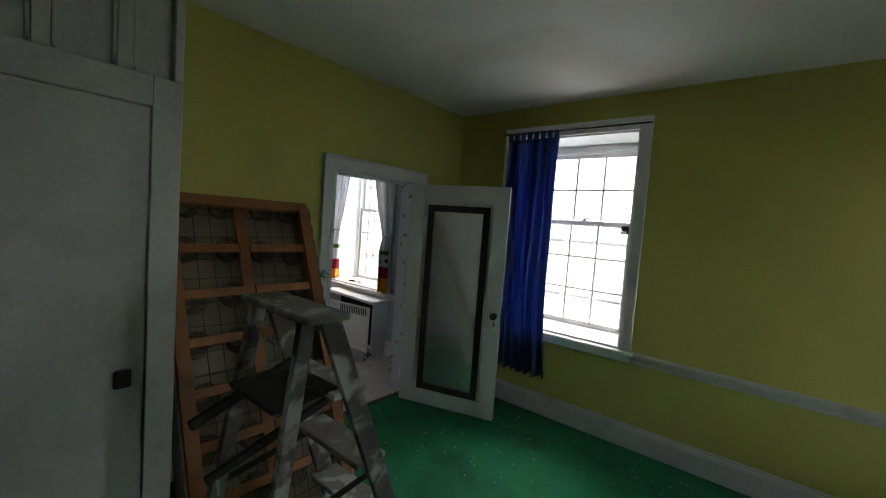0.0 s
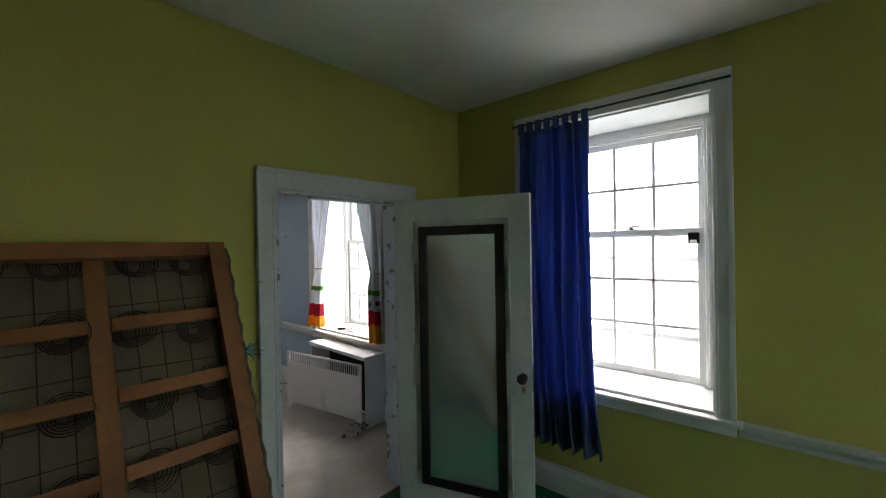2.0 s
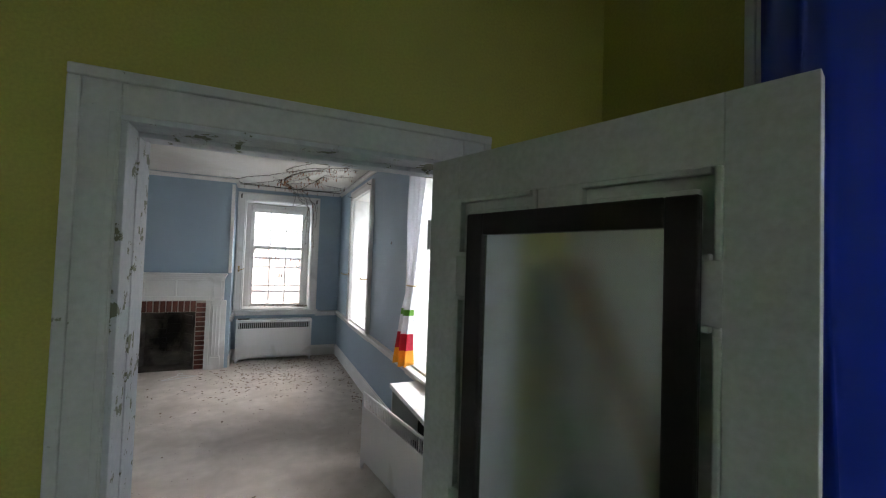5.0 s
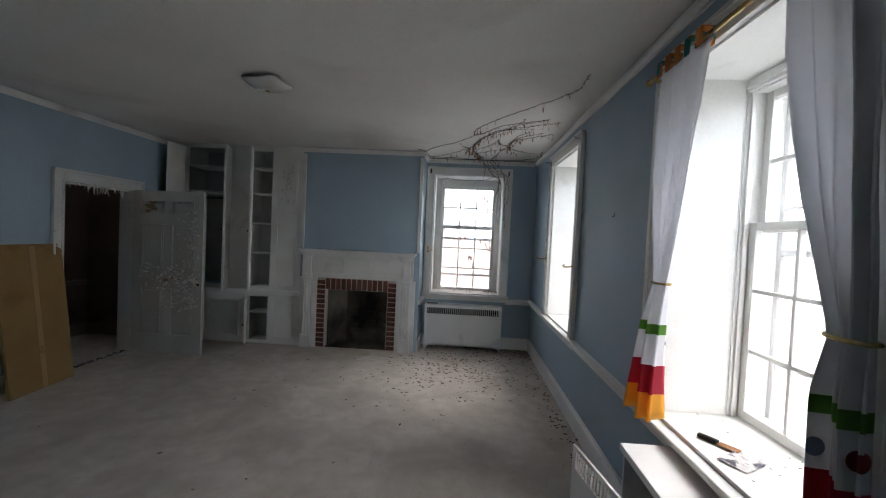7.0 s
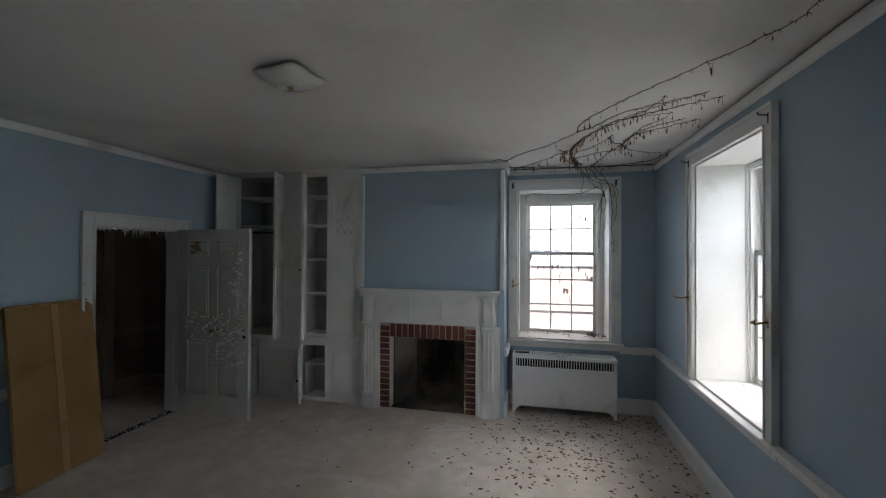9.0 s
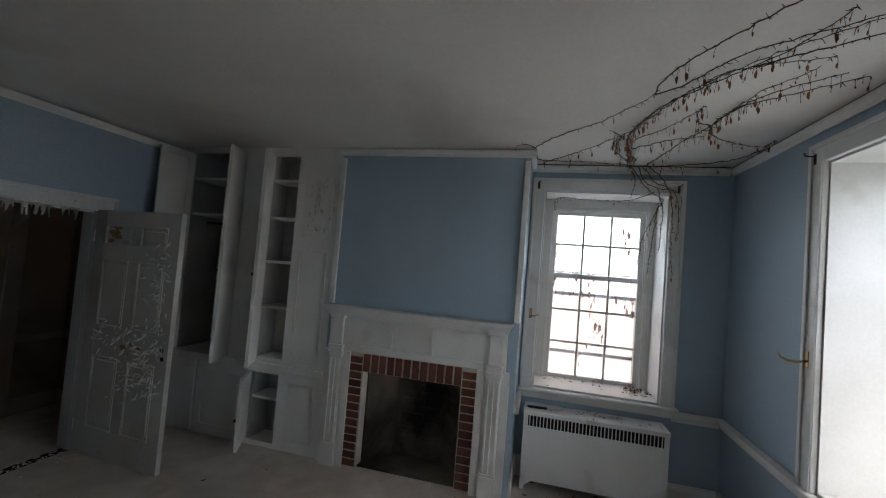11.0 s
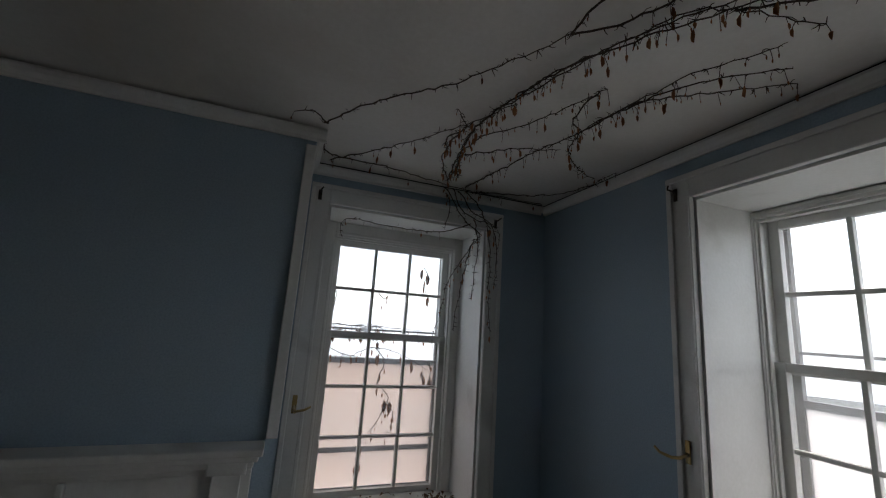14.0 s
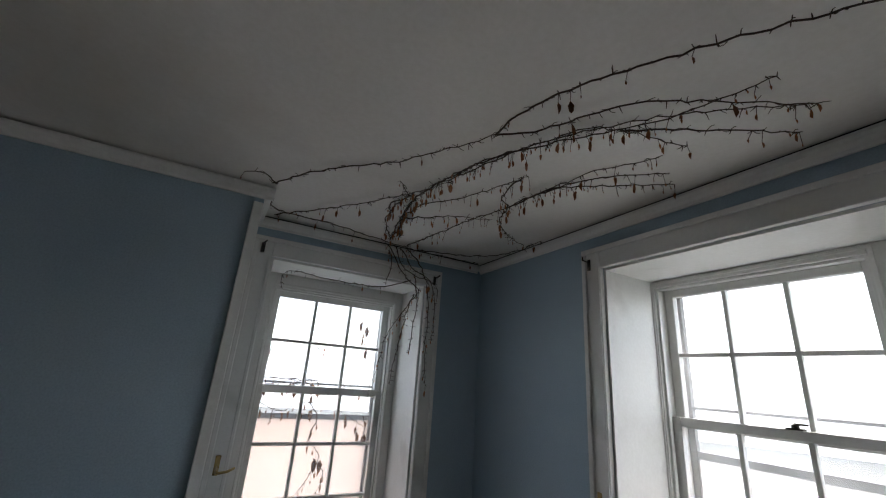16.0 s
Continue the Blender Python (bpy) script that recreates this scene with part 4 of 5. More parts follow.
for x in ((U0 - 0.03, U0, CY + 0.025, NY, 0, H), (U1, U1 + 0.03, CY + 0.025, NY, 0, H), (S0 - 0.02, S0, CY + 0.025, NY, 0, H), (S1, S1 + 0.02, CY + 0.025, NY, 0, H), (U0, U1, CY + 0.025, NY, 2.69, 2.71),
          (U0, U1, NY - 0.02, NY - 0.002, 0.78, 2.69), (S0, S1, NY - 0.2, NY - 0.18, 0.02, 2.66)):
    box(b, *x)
part("carcass", b, CLOSET_GREY, closet, "grey inside of the closet")
b = bmesh.new()
box(b, WX, -3.255, CY - 0.028, CY + 0.0, 0.69, 0.752, bevel=0.006)
box(b, U0, U1, CY, NY - 0.02, 0.715, 0.75, bevel=0.004)
part("ledge", b, WHITE, closet, "white moulded ledge")
for x0, x1, y1, zs in ((U0, U1, NY - 0.02, (2.43, 2.08)), (S0, S1, NY - 0.2, (2.43, 2.08, 1.67, 1.255, 0.78)), (L0 + 0.03, L1, NY - 0.2, (0.43, 0.03))):
    for z in zs:
        b = bmesh.new()
        box(b, x0 + 0.001, x1 - 0.001, CY + 0.012, y1, z - 0.011, z + 0.011, bevel=0.003)
        part("shelf", b, WHITE, closet)
b = bmesh.new()
tube(b, [(U0, 5.66, 2.01), (U1, 5.66, 2.01)], 0.013, 10)
part("hanging_rail", b, IRON, closet, "dark iron hanging rail")
for z0, z1, x0, x1 in ((0.80, 1.80, -3.60, -3.32), (1.92, 2.55, -3.60, -3.32), (0.09, 0.60, -3.60, -3.32), (0.09, 0.60, -4.52, -4.09)):
    b = bmesh.new()
    box(b, x0 + 0.02, x1 - 0.02, CY - 0.006, CY, z0 + 0.02, z1 - 0.02, bevel=0.003)
    for q in ((x0, x0 + 0.014, z0, z1), (x1 - 0.014, x1, z0, z1), (x0, x1, z0, z0 + 0.014), (x0, x1, z1 - 0.014, z1)):
        box(b, q[0], q[1], CY - 0.011, CY, q[2], q[3], bevel=0.003)
    part("panel", b, WHITE, closet)


def cupboard_door(name, x, y, turn, w, z0, z1, flip):
    b = bmesh.new()
    m = pose(x, y, 0, 0, 0, turn)
    box(b, 0, w, -0.011, 0.011, z0, z1, m, 0.002)
    s = 1 if flip else -1
    y0, y1 = sorted((s * 0.011, s * 0.017))
    for q in ((0, 0.05, z0, z1), (w - 0.05, w, z0, z1), (0.05, w - 0.05, z0, z0 + 0.06), (0.05, w - 0.05, z1 - 0.06, z1)):
        box(b, q[0], q[1], y0, y1, q[2], q[3], m, 0.002)
    d = part("closet_door", b, WHITE, closet)
    b = bmesh.new()
    lathe(b, [(0.008, 0), (0.008, 0.012), (0.014, 0.018), (0.013, 0.028), (0.005, 0.031)], m @ pose(w - 0.03, -0.011, z0 + (z1 - z0) * 0.42, 90), 12)
    part("knob", b, IRON, d, "small dark knob")
    return d


cupboard_door("closet_door", U0, CY - 0.006, -108, 0.30, 0.76, 2.68, True)
cupboard_door("closet_door", U1, CY - 0.006, -72, 0.30, 0.76, 2.68, False)
cupboard_door("closet_door", S0, CY - 0.006, -64, 0.285, 0.76, 2.66, False)
cupboard_door("closet_door", L0, CY - 0.006, -62, 0.30, 0.05, 0.655, False)
b = bmesh.new()
for k in range(40):
    x, z = random.gauss(-3.45, 0.05), random.uniform(1.98, 2.45)
    s, lift = random.uniform(0.008, 0.03), random.uniform(0.004, 0.016)
    vs = [b.verts.new(p) for p in ((x - s * 0.4, CY - 0.008, z - s), (x + s * 0.5, CY - 0.008 - lift * 0.4, z), (x, CY - 0.008 - lift, z + s), (x - s * 0.5, CY - 0.009, z + s * 0.3))]
    b.faces.new(vs)
ob = part("peeling_paint", b, FLAKE, closet, "curled flakes of white paint")
ob.modifiers.new("thick", "SOLIDIFY").thickness = 0.001

# ---- convector radiators ----


def slot_bars(parent, w, x_in, y, z0, z1, n, material):
    """The upright bars of a grille, each its own piece on one mesh."""
    step = (w - 2 * x_in) / n
    bm = bmesh.new()
    box(bm, -step * 0.14, step * 0.14, -0.004, 0.004, 0, z1 - z0, bevel=0.0015)
    me = bpy.data.meshes.new("slat")
    bmesh.ops.recalc_face_normals(bm, faces=bm.faces)
    bm.to_mesh(me)
    bm.free()
    me.materials.append(material)
    for i in range(n + 1):
        o = new("slat", me)
        o.parent = parent
        o.matrix_local = pose(x_in + i * step, y, z0)


def front_bm(w, h, g0, g1, t=0.012, foot=0.075):
    """Front panel with a grille slot and a cut-out between its feet; local y 0 is its front."""
    bm = bmesh.new()
    e = 0.035
    box(bm, 0, e, 0, t, 0, h, bevel=0.002)
    box(bm, w - e, w, 0, t, 0, h, bevel=0.002)
    box(bm, e, w - e, 0, t, foot, g0, bevel=0.002)
    box(bm, e, w - e, 0, t, g1, h, bevel=0.002)
    for x, s in ((e, 1), (w - e, -1)):
        vs = [bm.verts.new(p) for p in ((x, 0.001, foot), (x, 0.001, 0.03), (x + s * 0.05, 0.001, foot), (x, t - 0.001, foot), (x, t - 0.001, 0.03), (x + s * 0.05, t - 0.001, foot))]
        bm.faces.new(vs[:3])
        bm.faces.new(vs[3:])
        for i in range(3):
            bm.faces.new((vs[i], vs[(i + 1) % 3], vs[3 + (i + 1) % 3], vs[3 + i]))
    return bm


def radiator(m, w, h, d, label, loose=None, lid_tilt=0.0, n=36, fw=None):
    """A convector cabinet: x along its front, y towards the wall. loose: pose of a front that has come off."""
    ob = group_thing("radiator", m, label, "radiator")
    g0, g1 = h - 0.115, h - 0.028
    fw = fw or w
    g0, g1 = (g0, g1) if loose is None else (g0 - 0.05, g1 - 0.05)
    front = part("front_panel", front_bm(fw, h - (0.006 if loose is None else 0.056), g0, g1), ENAMEL, ob)
    if loose is not None:
        front.matrix_local = loose
    slot_bars(front, fw, 0.05, 0.006, g0, g1, n, ENAMEL)
    # black sheet added behind the slots to draw their inner shade
    if loose is None:
        bm = bmesh.new()
        box(bm, 0.03, w - 0.03, 0.02, 0.026, g0 - 0.02, g1 + 0.012)
        part("grille_shade", bm, DARK, ob, "black sheet standing for the shade behind the grille")
    bm = bmesh.new()
    box(bm, 0, 0.012, 0.013, d, 0, h - 0.006, bevel=0.002)
    part("side_panel", bm, ENAMEL, ob)
    bm = bmesh.new()
    box(bm, w - 0.012, w, 0.013, d, 0, h - 0.006, bevel=0.002)
    part("side_panel", bm, ENAMEL, ob)
    bm = bmesh.new()
    box(bm, 0.012, w - 0.012, d - 0.012, d, 0.06, h - 0.01)
    box(bm, 0.05, w - 0.05, d * 0.42, d * 0.8, 0.1, 0.24, bevel=0.01)
    part("heating_element", bm, DARK, ob, "dark inside of the casing")
    bm = bmesh.new()
    box(bm, -0.004, w + 0.004, -0.006, d, 0, 0.014, bevel=0.004)
    box(bm, -0.004, w + 0.004, -0.006, -0.002, -0.018, 0.004, bevel=0.0015)
    lid = part("top", bm, ENAMEL, ob, "white enamel lid")
    lid.matrix_local = pose(0, 0, h - 0.006 + w * math.sin(radians(abs(lid_tilt))), 0, lid_tilt, 0)
    return ob


radiator(pose(-1.522, 5.635, 0), 1.09, 0.625, NY - 5.635 - 0.004, "white metal convector radiator under a window, with a dark grille")
bm = bmesh.new()
box(bm, 0, 0.16, 0, 0.035, 0, 0.012, bevel=0.003)
tagged(part("window_scraper", bm, BLACK), "small black bar lying on a radiator", "tool").matrix_world = pose(-1.50, 5.69, 0.640, 0, 0, 4)
radiator(pose(-0.25, 1.85, 0, 0, 0, -90), 0.92, 0.645, 0.245, "white convector radiator with its front panel coming off",
         pose(-0.135, -0.185, 0.004, 0, 0.6, 9.6), 1.4, 34, 1.03)

# ---- curtains ----


def curtain(name, m, material, label, top_z, rows, folds, depth=0.03, group=""):
    """Hanging cloth: rows of (z, centre, width, forward) down the drop, gathered into folds; local x along the wall, -y into the room."""
    ob = group_thing(name, m, label, "curtain", group)
    bm = bmesh.new()
    n = folds * 10
    grid = []
    zs = np.linspace(rows[0][0], rows[-1][0], 44)
    keyz = [r[0] for r in rows][::-1]
    for i, z in enumerate(zs):
        c = np.interp(z, keyz, [r[1] for r in rows][::-1])
        w = np.interp(z, keyz, [r[2] for r in rows][::-1])
        f = np.interp(z, keyz, [r[3] for r in rows][::-1])
        line = []
        for k in range(n + 1):
            u = k / n
            ph = u * folds * 2 * math.pi + 1.3 * math.sin(3 * u + z * 0.7)
            amp = np.interp(z, keyz, [r[4] if len(r) > 4 else depth for r in rows][::-1]) * (0.6 + 0.4 * math.sin(u * 9 + 1.3))
            x = c + (u - 0.5) * w + 0.012 * math.sin(ph * 0.5 + z * 2) * (w / rows[0][2])
            y = -f + amp * math.sin(ph) + 0.008 * math.sin(z * 5 + u * 7)
            line.append(bm.verts.new((x, y, z + 0.008 * math.sin(ph) * (i == len(zs) - 1))))
        grid.append(line)
    for a, b in zip(grid, grid[1:]):
        for k in range(n):
            bm.faces.new((a[k], a[k + 1], b[k + 1], b[k]))
    c = part("cloth", bm, material, ob, smooth=True)
    c.modifiers.new("thick", "SOLIDIFY").thickness = 0.0015
    return ob


blue_curtain = curtain("blue_curtain", pose(0, 0, 0, 0, 0, -90), BLUE_CLOTH, "royal blue tab-top curtain drawn to one side of a window", 2.45,
                       ((2.405, 0.825, 0.48, 0.06, 0.03), (1.9, 0.84, 0.485, 0.085), (1.2, 0.86, 0.49, 0.115), (0.8, 0.875, 0.50, 0.125), (0.37, 0.905, 0.50, 0.125)), 7, 0.055)
bm = bmesh.new()
tube(bm, [(0.53, -0.06, 2.455), (1.78, -0.06, 2.455)], 0.007, 8)
rod = part("curtain_rod", bm, IRON, blue_curtain, "thin dark rod", True)
for k in range(8):
    bm = bmesh.new()
    x = 0.605 + k * 0.063
    for y0, y1 in ((-0.07, -0.066), (-0.054, -0.05)):
        box(bm, x - 0.018, x + 0.018, y0, y1, 2.39, 2.462, bevel=0.001)
    box(bm, x - 0.018, x + 0.018, -0.07, -0.05, 2.462, 2.466, bevel=0.001)
    part("tab", bm, BLUE_CLOTH, blue_curtain)

for nm, rows, lab in (("white_curtain", ((2.47, -1.86, 0.42, 0.075, 0.02), (2.2, -1.85, 0.38, 0.08, 0.028), (1.75, -1.88, 0.24, 0.085, 0.03), (1.43, -1.90, 0.10, 0.09, 0.03), (1.25, -1.90, 0.15, 0.11, 0.045), (0.81, -1.89, 0.20, 0.13, 0.075)), "white curtain tied back, with a green, crimson and orange printed hem"),
                      ("white_curtain", ((2.47, -1.12, 0.34, 0.075, 0.02), (2.2, -1.08, 0.32, 0.08, 0.03), (1.75, -1.02, 0.20, 0.09, 0.03), (1.40, -0.955, 0.10, 0.095, 0.03), (1.25, -0.96, 0.14, 0.10, 0.04), (0.75, -0.935, 0.13, 0.10, 0.04)), "white curtain tied back, with a green, crimson and orange printed hem")):
    cur = curtain(nm, pose(0, 0, 0, 0, 0, -90), WHITE_CLOTH, lab, 2.46, rows, 5, 0.034, group="pair of white curtains")
    z, c, w, f = rows[0][:4]
    for k in range(5):
        bm = bmesh.new()
        x = c - w / 2 + w * (k + 0.5) / 5
        box(bm, x - 0.023, x + 0.023, -0.105, -0.098, z - 0.03, z + 0.045, pose(0, 0, 0), 0.002)
        box(bm, x - 0.023, x + 0.023, -0.055, -0.048, z - 0.03, z + 0.045, None, 0.002)
        box(bm, x - 0.023, x + 0.023, -0.105, -0.048, z + 0.04, z + 0.047, None, 0.002)
        part("tab", bm, BAND_CLOTH, cur, "red and orange printed tab")
    z, c, w, f = rows[3][:4]
    bm = bmesh.new()
    ring = [(c + (w / 2 + 0.012) * math.cos(a), -f - 0.0 + 0.034 * math.sin(a), z) for a in np.linspace(0, 2 * math.pi, 17)]
    tube(bm, ring, 0.006, 8)
    tube(bm, [(c - w * 0.3, -f + 0.02, z), (c - w * 0.3 - 0.02, -0.03, z + 0.005)], 0.006, 8)
    part("tie_back", bm, BRASS, cur, "brass tie-back", True)
bm = bmesh.new()
tube(bm, [(-2.18, -0.077, 2.475), (-0.92, -0.077, 2.475)], 0.011, 10)
for x in (-2.19, -0.91):
    lathe(bm, [(0.012, -0.012), (0.02, 0.0), (0.012, 0.014), (0.004, 0.02)], pose(x, -0.077, 2.475, 0, 90 if x > -1 else -90, 0), 12)
    box(bm, x + (0.06 if x < -1 else -0.08), x + (0.08 if x < -1 else -0.06), -0.08, -0.031, 2.455, 2.466)
rod2 = tagged(part("curtain_rod", bm, BRASS), "thin brass curtain rod above a window", "curtain rod")
rod2.matrix_world = pose(0, 0, 0, 0, 0, -90)


def hook(m, label, flip=1):
    """A brass curtain hold-back: a plate with an arm that curves up."""
    ob = group_thing("curtain_hook", m, label, "hook", "brass curtain hooks")
    bm = bmesh.new()
    box(bm, -0.012, 0.012, -0.004, 0, -0.045, 0.045, bevel=0.003)
    part("plate", bm, BRASS, ob)
    bm = bmesh.new()
    tube(bm, [(0, -0.003, -0.01), (0, -0.05, -0.02), (flip * 0.01, -0.085, -0.018), (flip * 0.045, -0.105, -0.008), (flip * 0.075, -0.10, 0.006)], 0.007, 8, 0.0055)
    part("arm", bm, BRASS, ob, smooth=True)
    return ob


hook(pose(-0.031, EWIN[0][0] + 0.59, 1.415, 0, 0, -90), "brass curtain hook on a window casing", -1)
hook(pose(-0.031, EWIN[0][0] - 0.59, 1.40, 0, 0, -90), "brass curtain hook on a window casing", 1)
hook(pose(nc - nw / 2 - 0.055, NY - 0.031, 1.41), "brass curtain hook on a window casing", 1)


def bracket(m):
    ob = group_thing("rod_bracket", m, "small rusty rod bracket at the corner of a window casing", "bracket", "rod brackets")
    bm = bmesh.new()
    box(bm, -0.01, 0.01, -0.004, 0, -0.03, 0.03, bevel=0.002)
    tube(bm, [(0, -0.003, 0.015), (0, -0.05, 0.018), (0.012, -0.06, 0.03)], 0.004, 6)
    part("arm", bm, IRON, ob)


for y in (EWIN[0][0] + 0.595, EWIN[0][0] - 0.595):
    bracket(pose(-0.031, y, 2.515, 0, 0, -90))
for x in (nc - nw / 2 - 0.06, nc + nw / 2 + 0.055):
    bracket(pose(x, NY - 0.031, 2.545))
for nm, m in (("wall_nail", pose(-0.001, 2.79, 1.805, 0, 0, -90)), ("wall_nail", pose(WX + 0.001, 2.85, 1.98, 0, 0, 90))):
    bm = bmesh.new()
    box(bm, -0.004, 0.004, -0.005, 0.0, -0.014, 0.014, bevel=0.001)
    tube(bm, [(0, -0.003, -0.008), (0, -0.014, -0.012), (0, -0.016, -0.004)], 0.0025, 6)
    tagged(part(nm, bm, IRON), "small dark picture nail in a blue wall", "nail", "picture nails").matrix_world = m
sensor = group_thing("window_sensor", pose(0.415, EWIN[2][0] - 0.375, 1.665, 0, 0, -90), "small dark alarm box on a window sash", "sensor")
bm = bmesh.new()
box(bm, -0.03, 0.03, -0.028, 0, -0.035, 0.035, bevel=0.005)
part("case", bm, BLACK, sensor)
bm = bmesh.new()
box(bm, -0.018, 0.018, -0.031, -0.028, -0.03, -0.01, bevel=0.001)
part("label_strip", bm, FLAKE, sensor)

# ---- green room: closet, box spring, ladder ----
gcl = group_thing("corner_closet", pose(0, 0, 0), "white panelled built-in closet in a green room", "closet", kind="structure")
GX, GY = -2.732, -0.75
bm = bmesh.new()
for x in ((GWX, GX, GY + 0.03, GY + 0.06, 0, HG), (GX - 0.03, GX, GY + 0.06, 0.0, 0, HG)):
    box(bm, *x)
part("carcass", bm, SHADED_WHITE, gcl)
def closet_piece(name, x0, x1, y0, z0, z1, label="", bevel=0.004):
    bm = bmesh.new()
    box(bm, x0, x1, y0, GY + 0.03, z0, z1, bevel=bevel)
    return part(name, bm, SHADED_WHITE, gcl, label)


for x in ((GX - 0.097, GX, 0, 2.07), (-4.2, -3.56, 0, 2.07), (GX - 0.03, GX, 2.07, HG)):
    closet_piece("stile", x[0], x[1], GY, x[2], x[3])
for x in ((-3.56, GX - 0.097, 1.96, 2.07), (-4.2, GX - 0.03, HG - 0.09, HG)):
    closet_piece("rail", x[0], x[1], GY, x[2], x[3])
for x in (-2.912, -3.125, -3.37):
    closet_piece("batten", x - 0.022, x + 0.022, GY + 0.004, 2.07, HG - 0.09, bevel=0.003)
    for q in (-1, 1):
        closet_piece("moulding", x + q * 0.03 - 0.006, x + q * 0.03 + 0.006, GY + 0.012, 2.08, HG - 0.1, bevel=0.003)
cd = closet_piece("closet_door", -3.555, GX - 0.101, GY + 0.012, 0.01, 1.955, "flat white closet door", 0.003)
bm = bmesh.new()
box(bm, -2.927, -2.871, GY - 0.004, GY + 0.012, 0.91, 0.98, bevel=0.008)
part("door_pull", bm, BLACK, cd, "square black recessed pull")

spring_box = group_thing("box_spring", pose(-2.228, -0.778, 0.0, -22.3, 0, 0), "box spring with pine slats and wire coils leaning on a wall", "bed base")
BW, BH = 0.83, 1.788
bm = bmesh.new()
box(bm, -BW / 2 - 0.015, BW / 2 + 0.015, 0.03, 0.104, 0.045, BH + 0.004, bevel=0.03)
for s in (-1, 1):
    a, c = sorted((s * (BW / 2 + 0.002), s * (BW / 2 + 0.014)))
    box(bm, a, c, -0.048, 0.05, 0.0, BH - 0.03, bevel=0.004)
part("cover", bm, TICKING, spring_box, "dirty white cloth cover")
bm = bmesh.new()
box(bm, -BW / 2 + 0.02, BW / 2 - 0.02, 0.026, 0.0305, 0.03, BH - 0.03)
part("lining_cloth", bm, FABRIC, spring_box)


def slat(x0, x1, z0, z1, y=-0.052, t=0.022):
    b = bmesh.new()
    box(b, x0, x1, y, y + t, z0, z1, bevel=0.004)
    part("slat", b, PINE, spring_box)


for x in (-BW / 2, BW / 2 - 0.065):
    slat(x, x + 0.065, 0.0, BH, -0.056, 0.05)
slat(-BW / 2 + 0.065, BW / 2 - 0.065, BH - 0.06, BH, -0.054, 0.05)
slat(-BW / 2 + 0.065, BW / 2 - 0.065, 0.0, 0.06, -0.054, 0.05)
slat(-0.05, 0.012, 0.06, BH - 0.06, -0.03, 0.02)
bay = (BH - 0.09) / 7
for j in range(1, 7):
    for x0, x1 in ((-BW / 2 + 0.065, -0.05), (0.012, BW / 2 - 0.065)):
        z = BH - 0.06 - j * bay
        slat(x0, x1, z - 0.024, z + 0.024, -0.04, 0.02)
bm = bmesh.new()
tube(bm, [(0.07 * (1 - 0.72 * a / 36) * math.cos(a), -0.022 + 0.0015 * a, 0.07 * (1 - 0.72 * a / 36) * math.sin(a)) for a in np.linspace(0, 34, 110)], 0.0027, 5)
coil_me = bpy.data.meshes.new("spring")
bmesh.ops.recalc_face_normals(bm, faces=bm.faces)
bm.to_mesh(coil_me)
bm.free()
coil_me.materials.append(RUST)
for j in range(7):
    for x in (-0.31, -0.12, 0.09, 0.29):
        o = new("spring", coil_me)
        o.parent = spring_box
        o.matrix_local = pose(x + random.uniform(-0.02, 0.02), random.uniform(-0.012, 0.0), BH - 0.085 - j * bay + random.uniform(-0.02, 0.02), random.uniform(-14, 8), random.uniform(0, 90), 0)
bm = bmesh.new()
for j in range(14):
    z = BH - 0.1 - j * bay / 2
    if z > 0.05:
        tube(bm, [(-BW / 2 + 0.05, 0.012, z + random.uniform(-0.01, 0.01)), (0, 0.016, z + random.uniform(-0.01, 0.01)), (BW / 2 - 0.05, 0.012, z + random.uniform(-0.01, 0.01))], 0.002, 5)
for k in range(9):
    x = -BW / 2 + 0.08 + k * (BW - 0.16) / 8
    tube(bm, [(x + random.uniform(-0.01, 0.01), 0.012, 0.05), (x + random.uniform(-0.012, 0.012), 0.018, BH / 2), (x, 0.012, BH - 0.06)], 0.002, 5)
part("wire_grid", bm, RUST, spring_box, "dark wire grid")
bm = bmesh.new()
tube(bm, [(BW / 2 + 0.012, -0.05, BH - 0.03 - k * 0.05 + 0.0) if k % 2 else (BW / 2 + 0.004, -0.046, BH - 0.03 - k * 0.05) for k in range(33)], 0.006, 6)
part("torn_edge", bm, FABRIC, spring_box, "torn cloth edge")
bm = bmesh.new()
for k in range(7):
    a = k * 0.9
    tube(bm, [(BW / 2 + 0.005, -0.06, 1.30), (BW / 2 + 0.03 + 0.02 * math.cos(a), -0.075, 1.30 + 0.03 * math.sin(a)), (BW / 2 + 0.045 + 0.025 * math.cos(a * 2), -0.07, 1.29 + 0.035 * math.sin(a))], 0.005, 5, 0.002)
part("knotted_rag", bm, TEAL, spring_box, "teal rag knotted to the edge")

ladder = group_thing("step_ladder", pose(-2.58, -1.35, 0), "old wooden step ladder spattered with pale paint", "ladder")
LT = 1.31


def beam(name, a, b, w, t, material, parent, label=""):
    """A bar of section w (across y) by t from a to b."""
    a, b = Vector(a), Vector(b)
    d = b - a
    side = Vector((0, 1, 0))
    side = (side - side.dot(d.normalized()) * d.normalized()).normalized()
    third = d.normalized().cross(side)
    m = Matrix((side, third, d.normalized())).transposed().to_4x4()
    m.translation = a
    bm = bmesh.new()
    box(bm, -w / 2, w / 2, -t / 2, t / 2, 0, d.length, m, 0.004)
    return part(name, bm, material, parent, label)


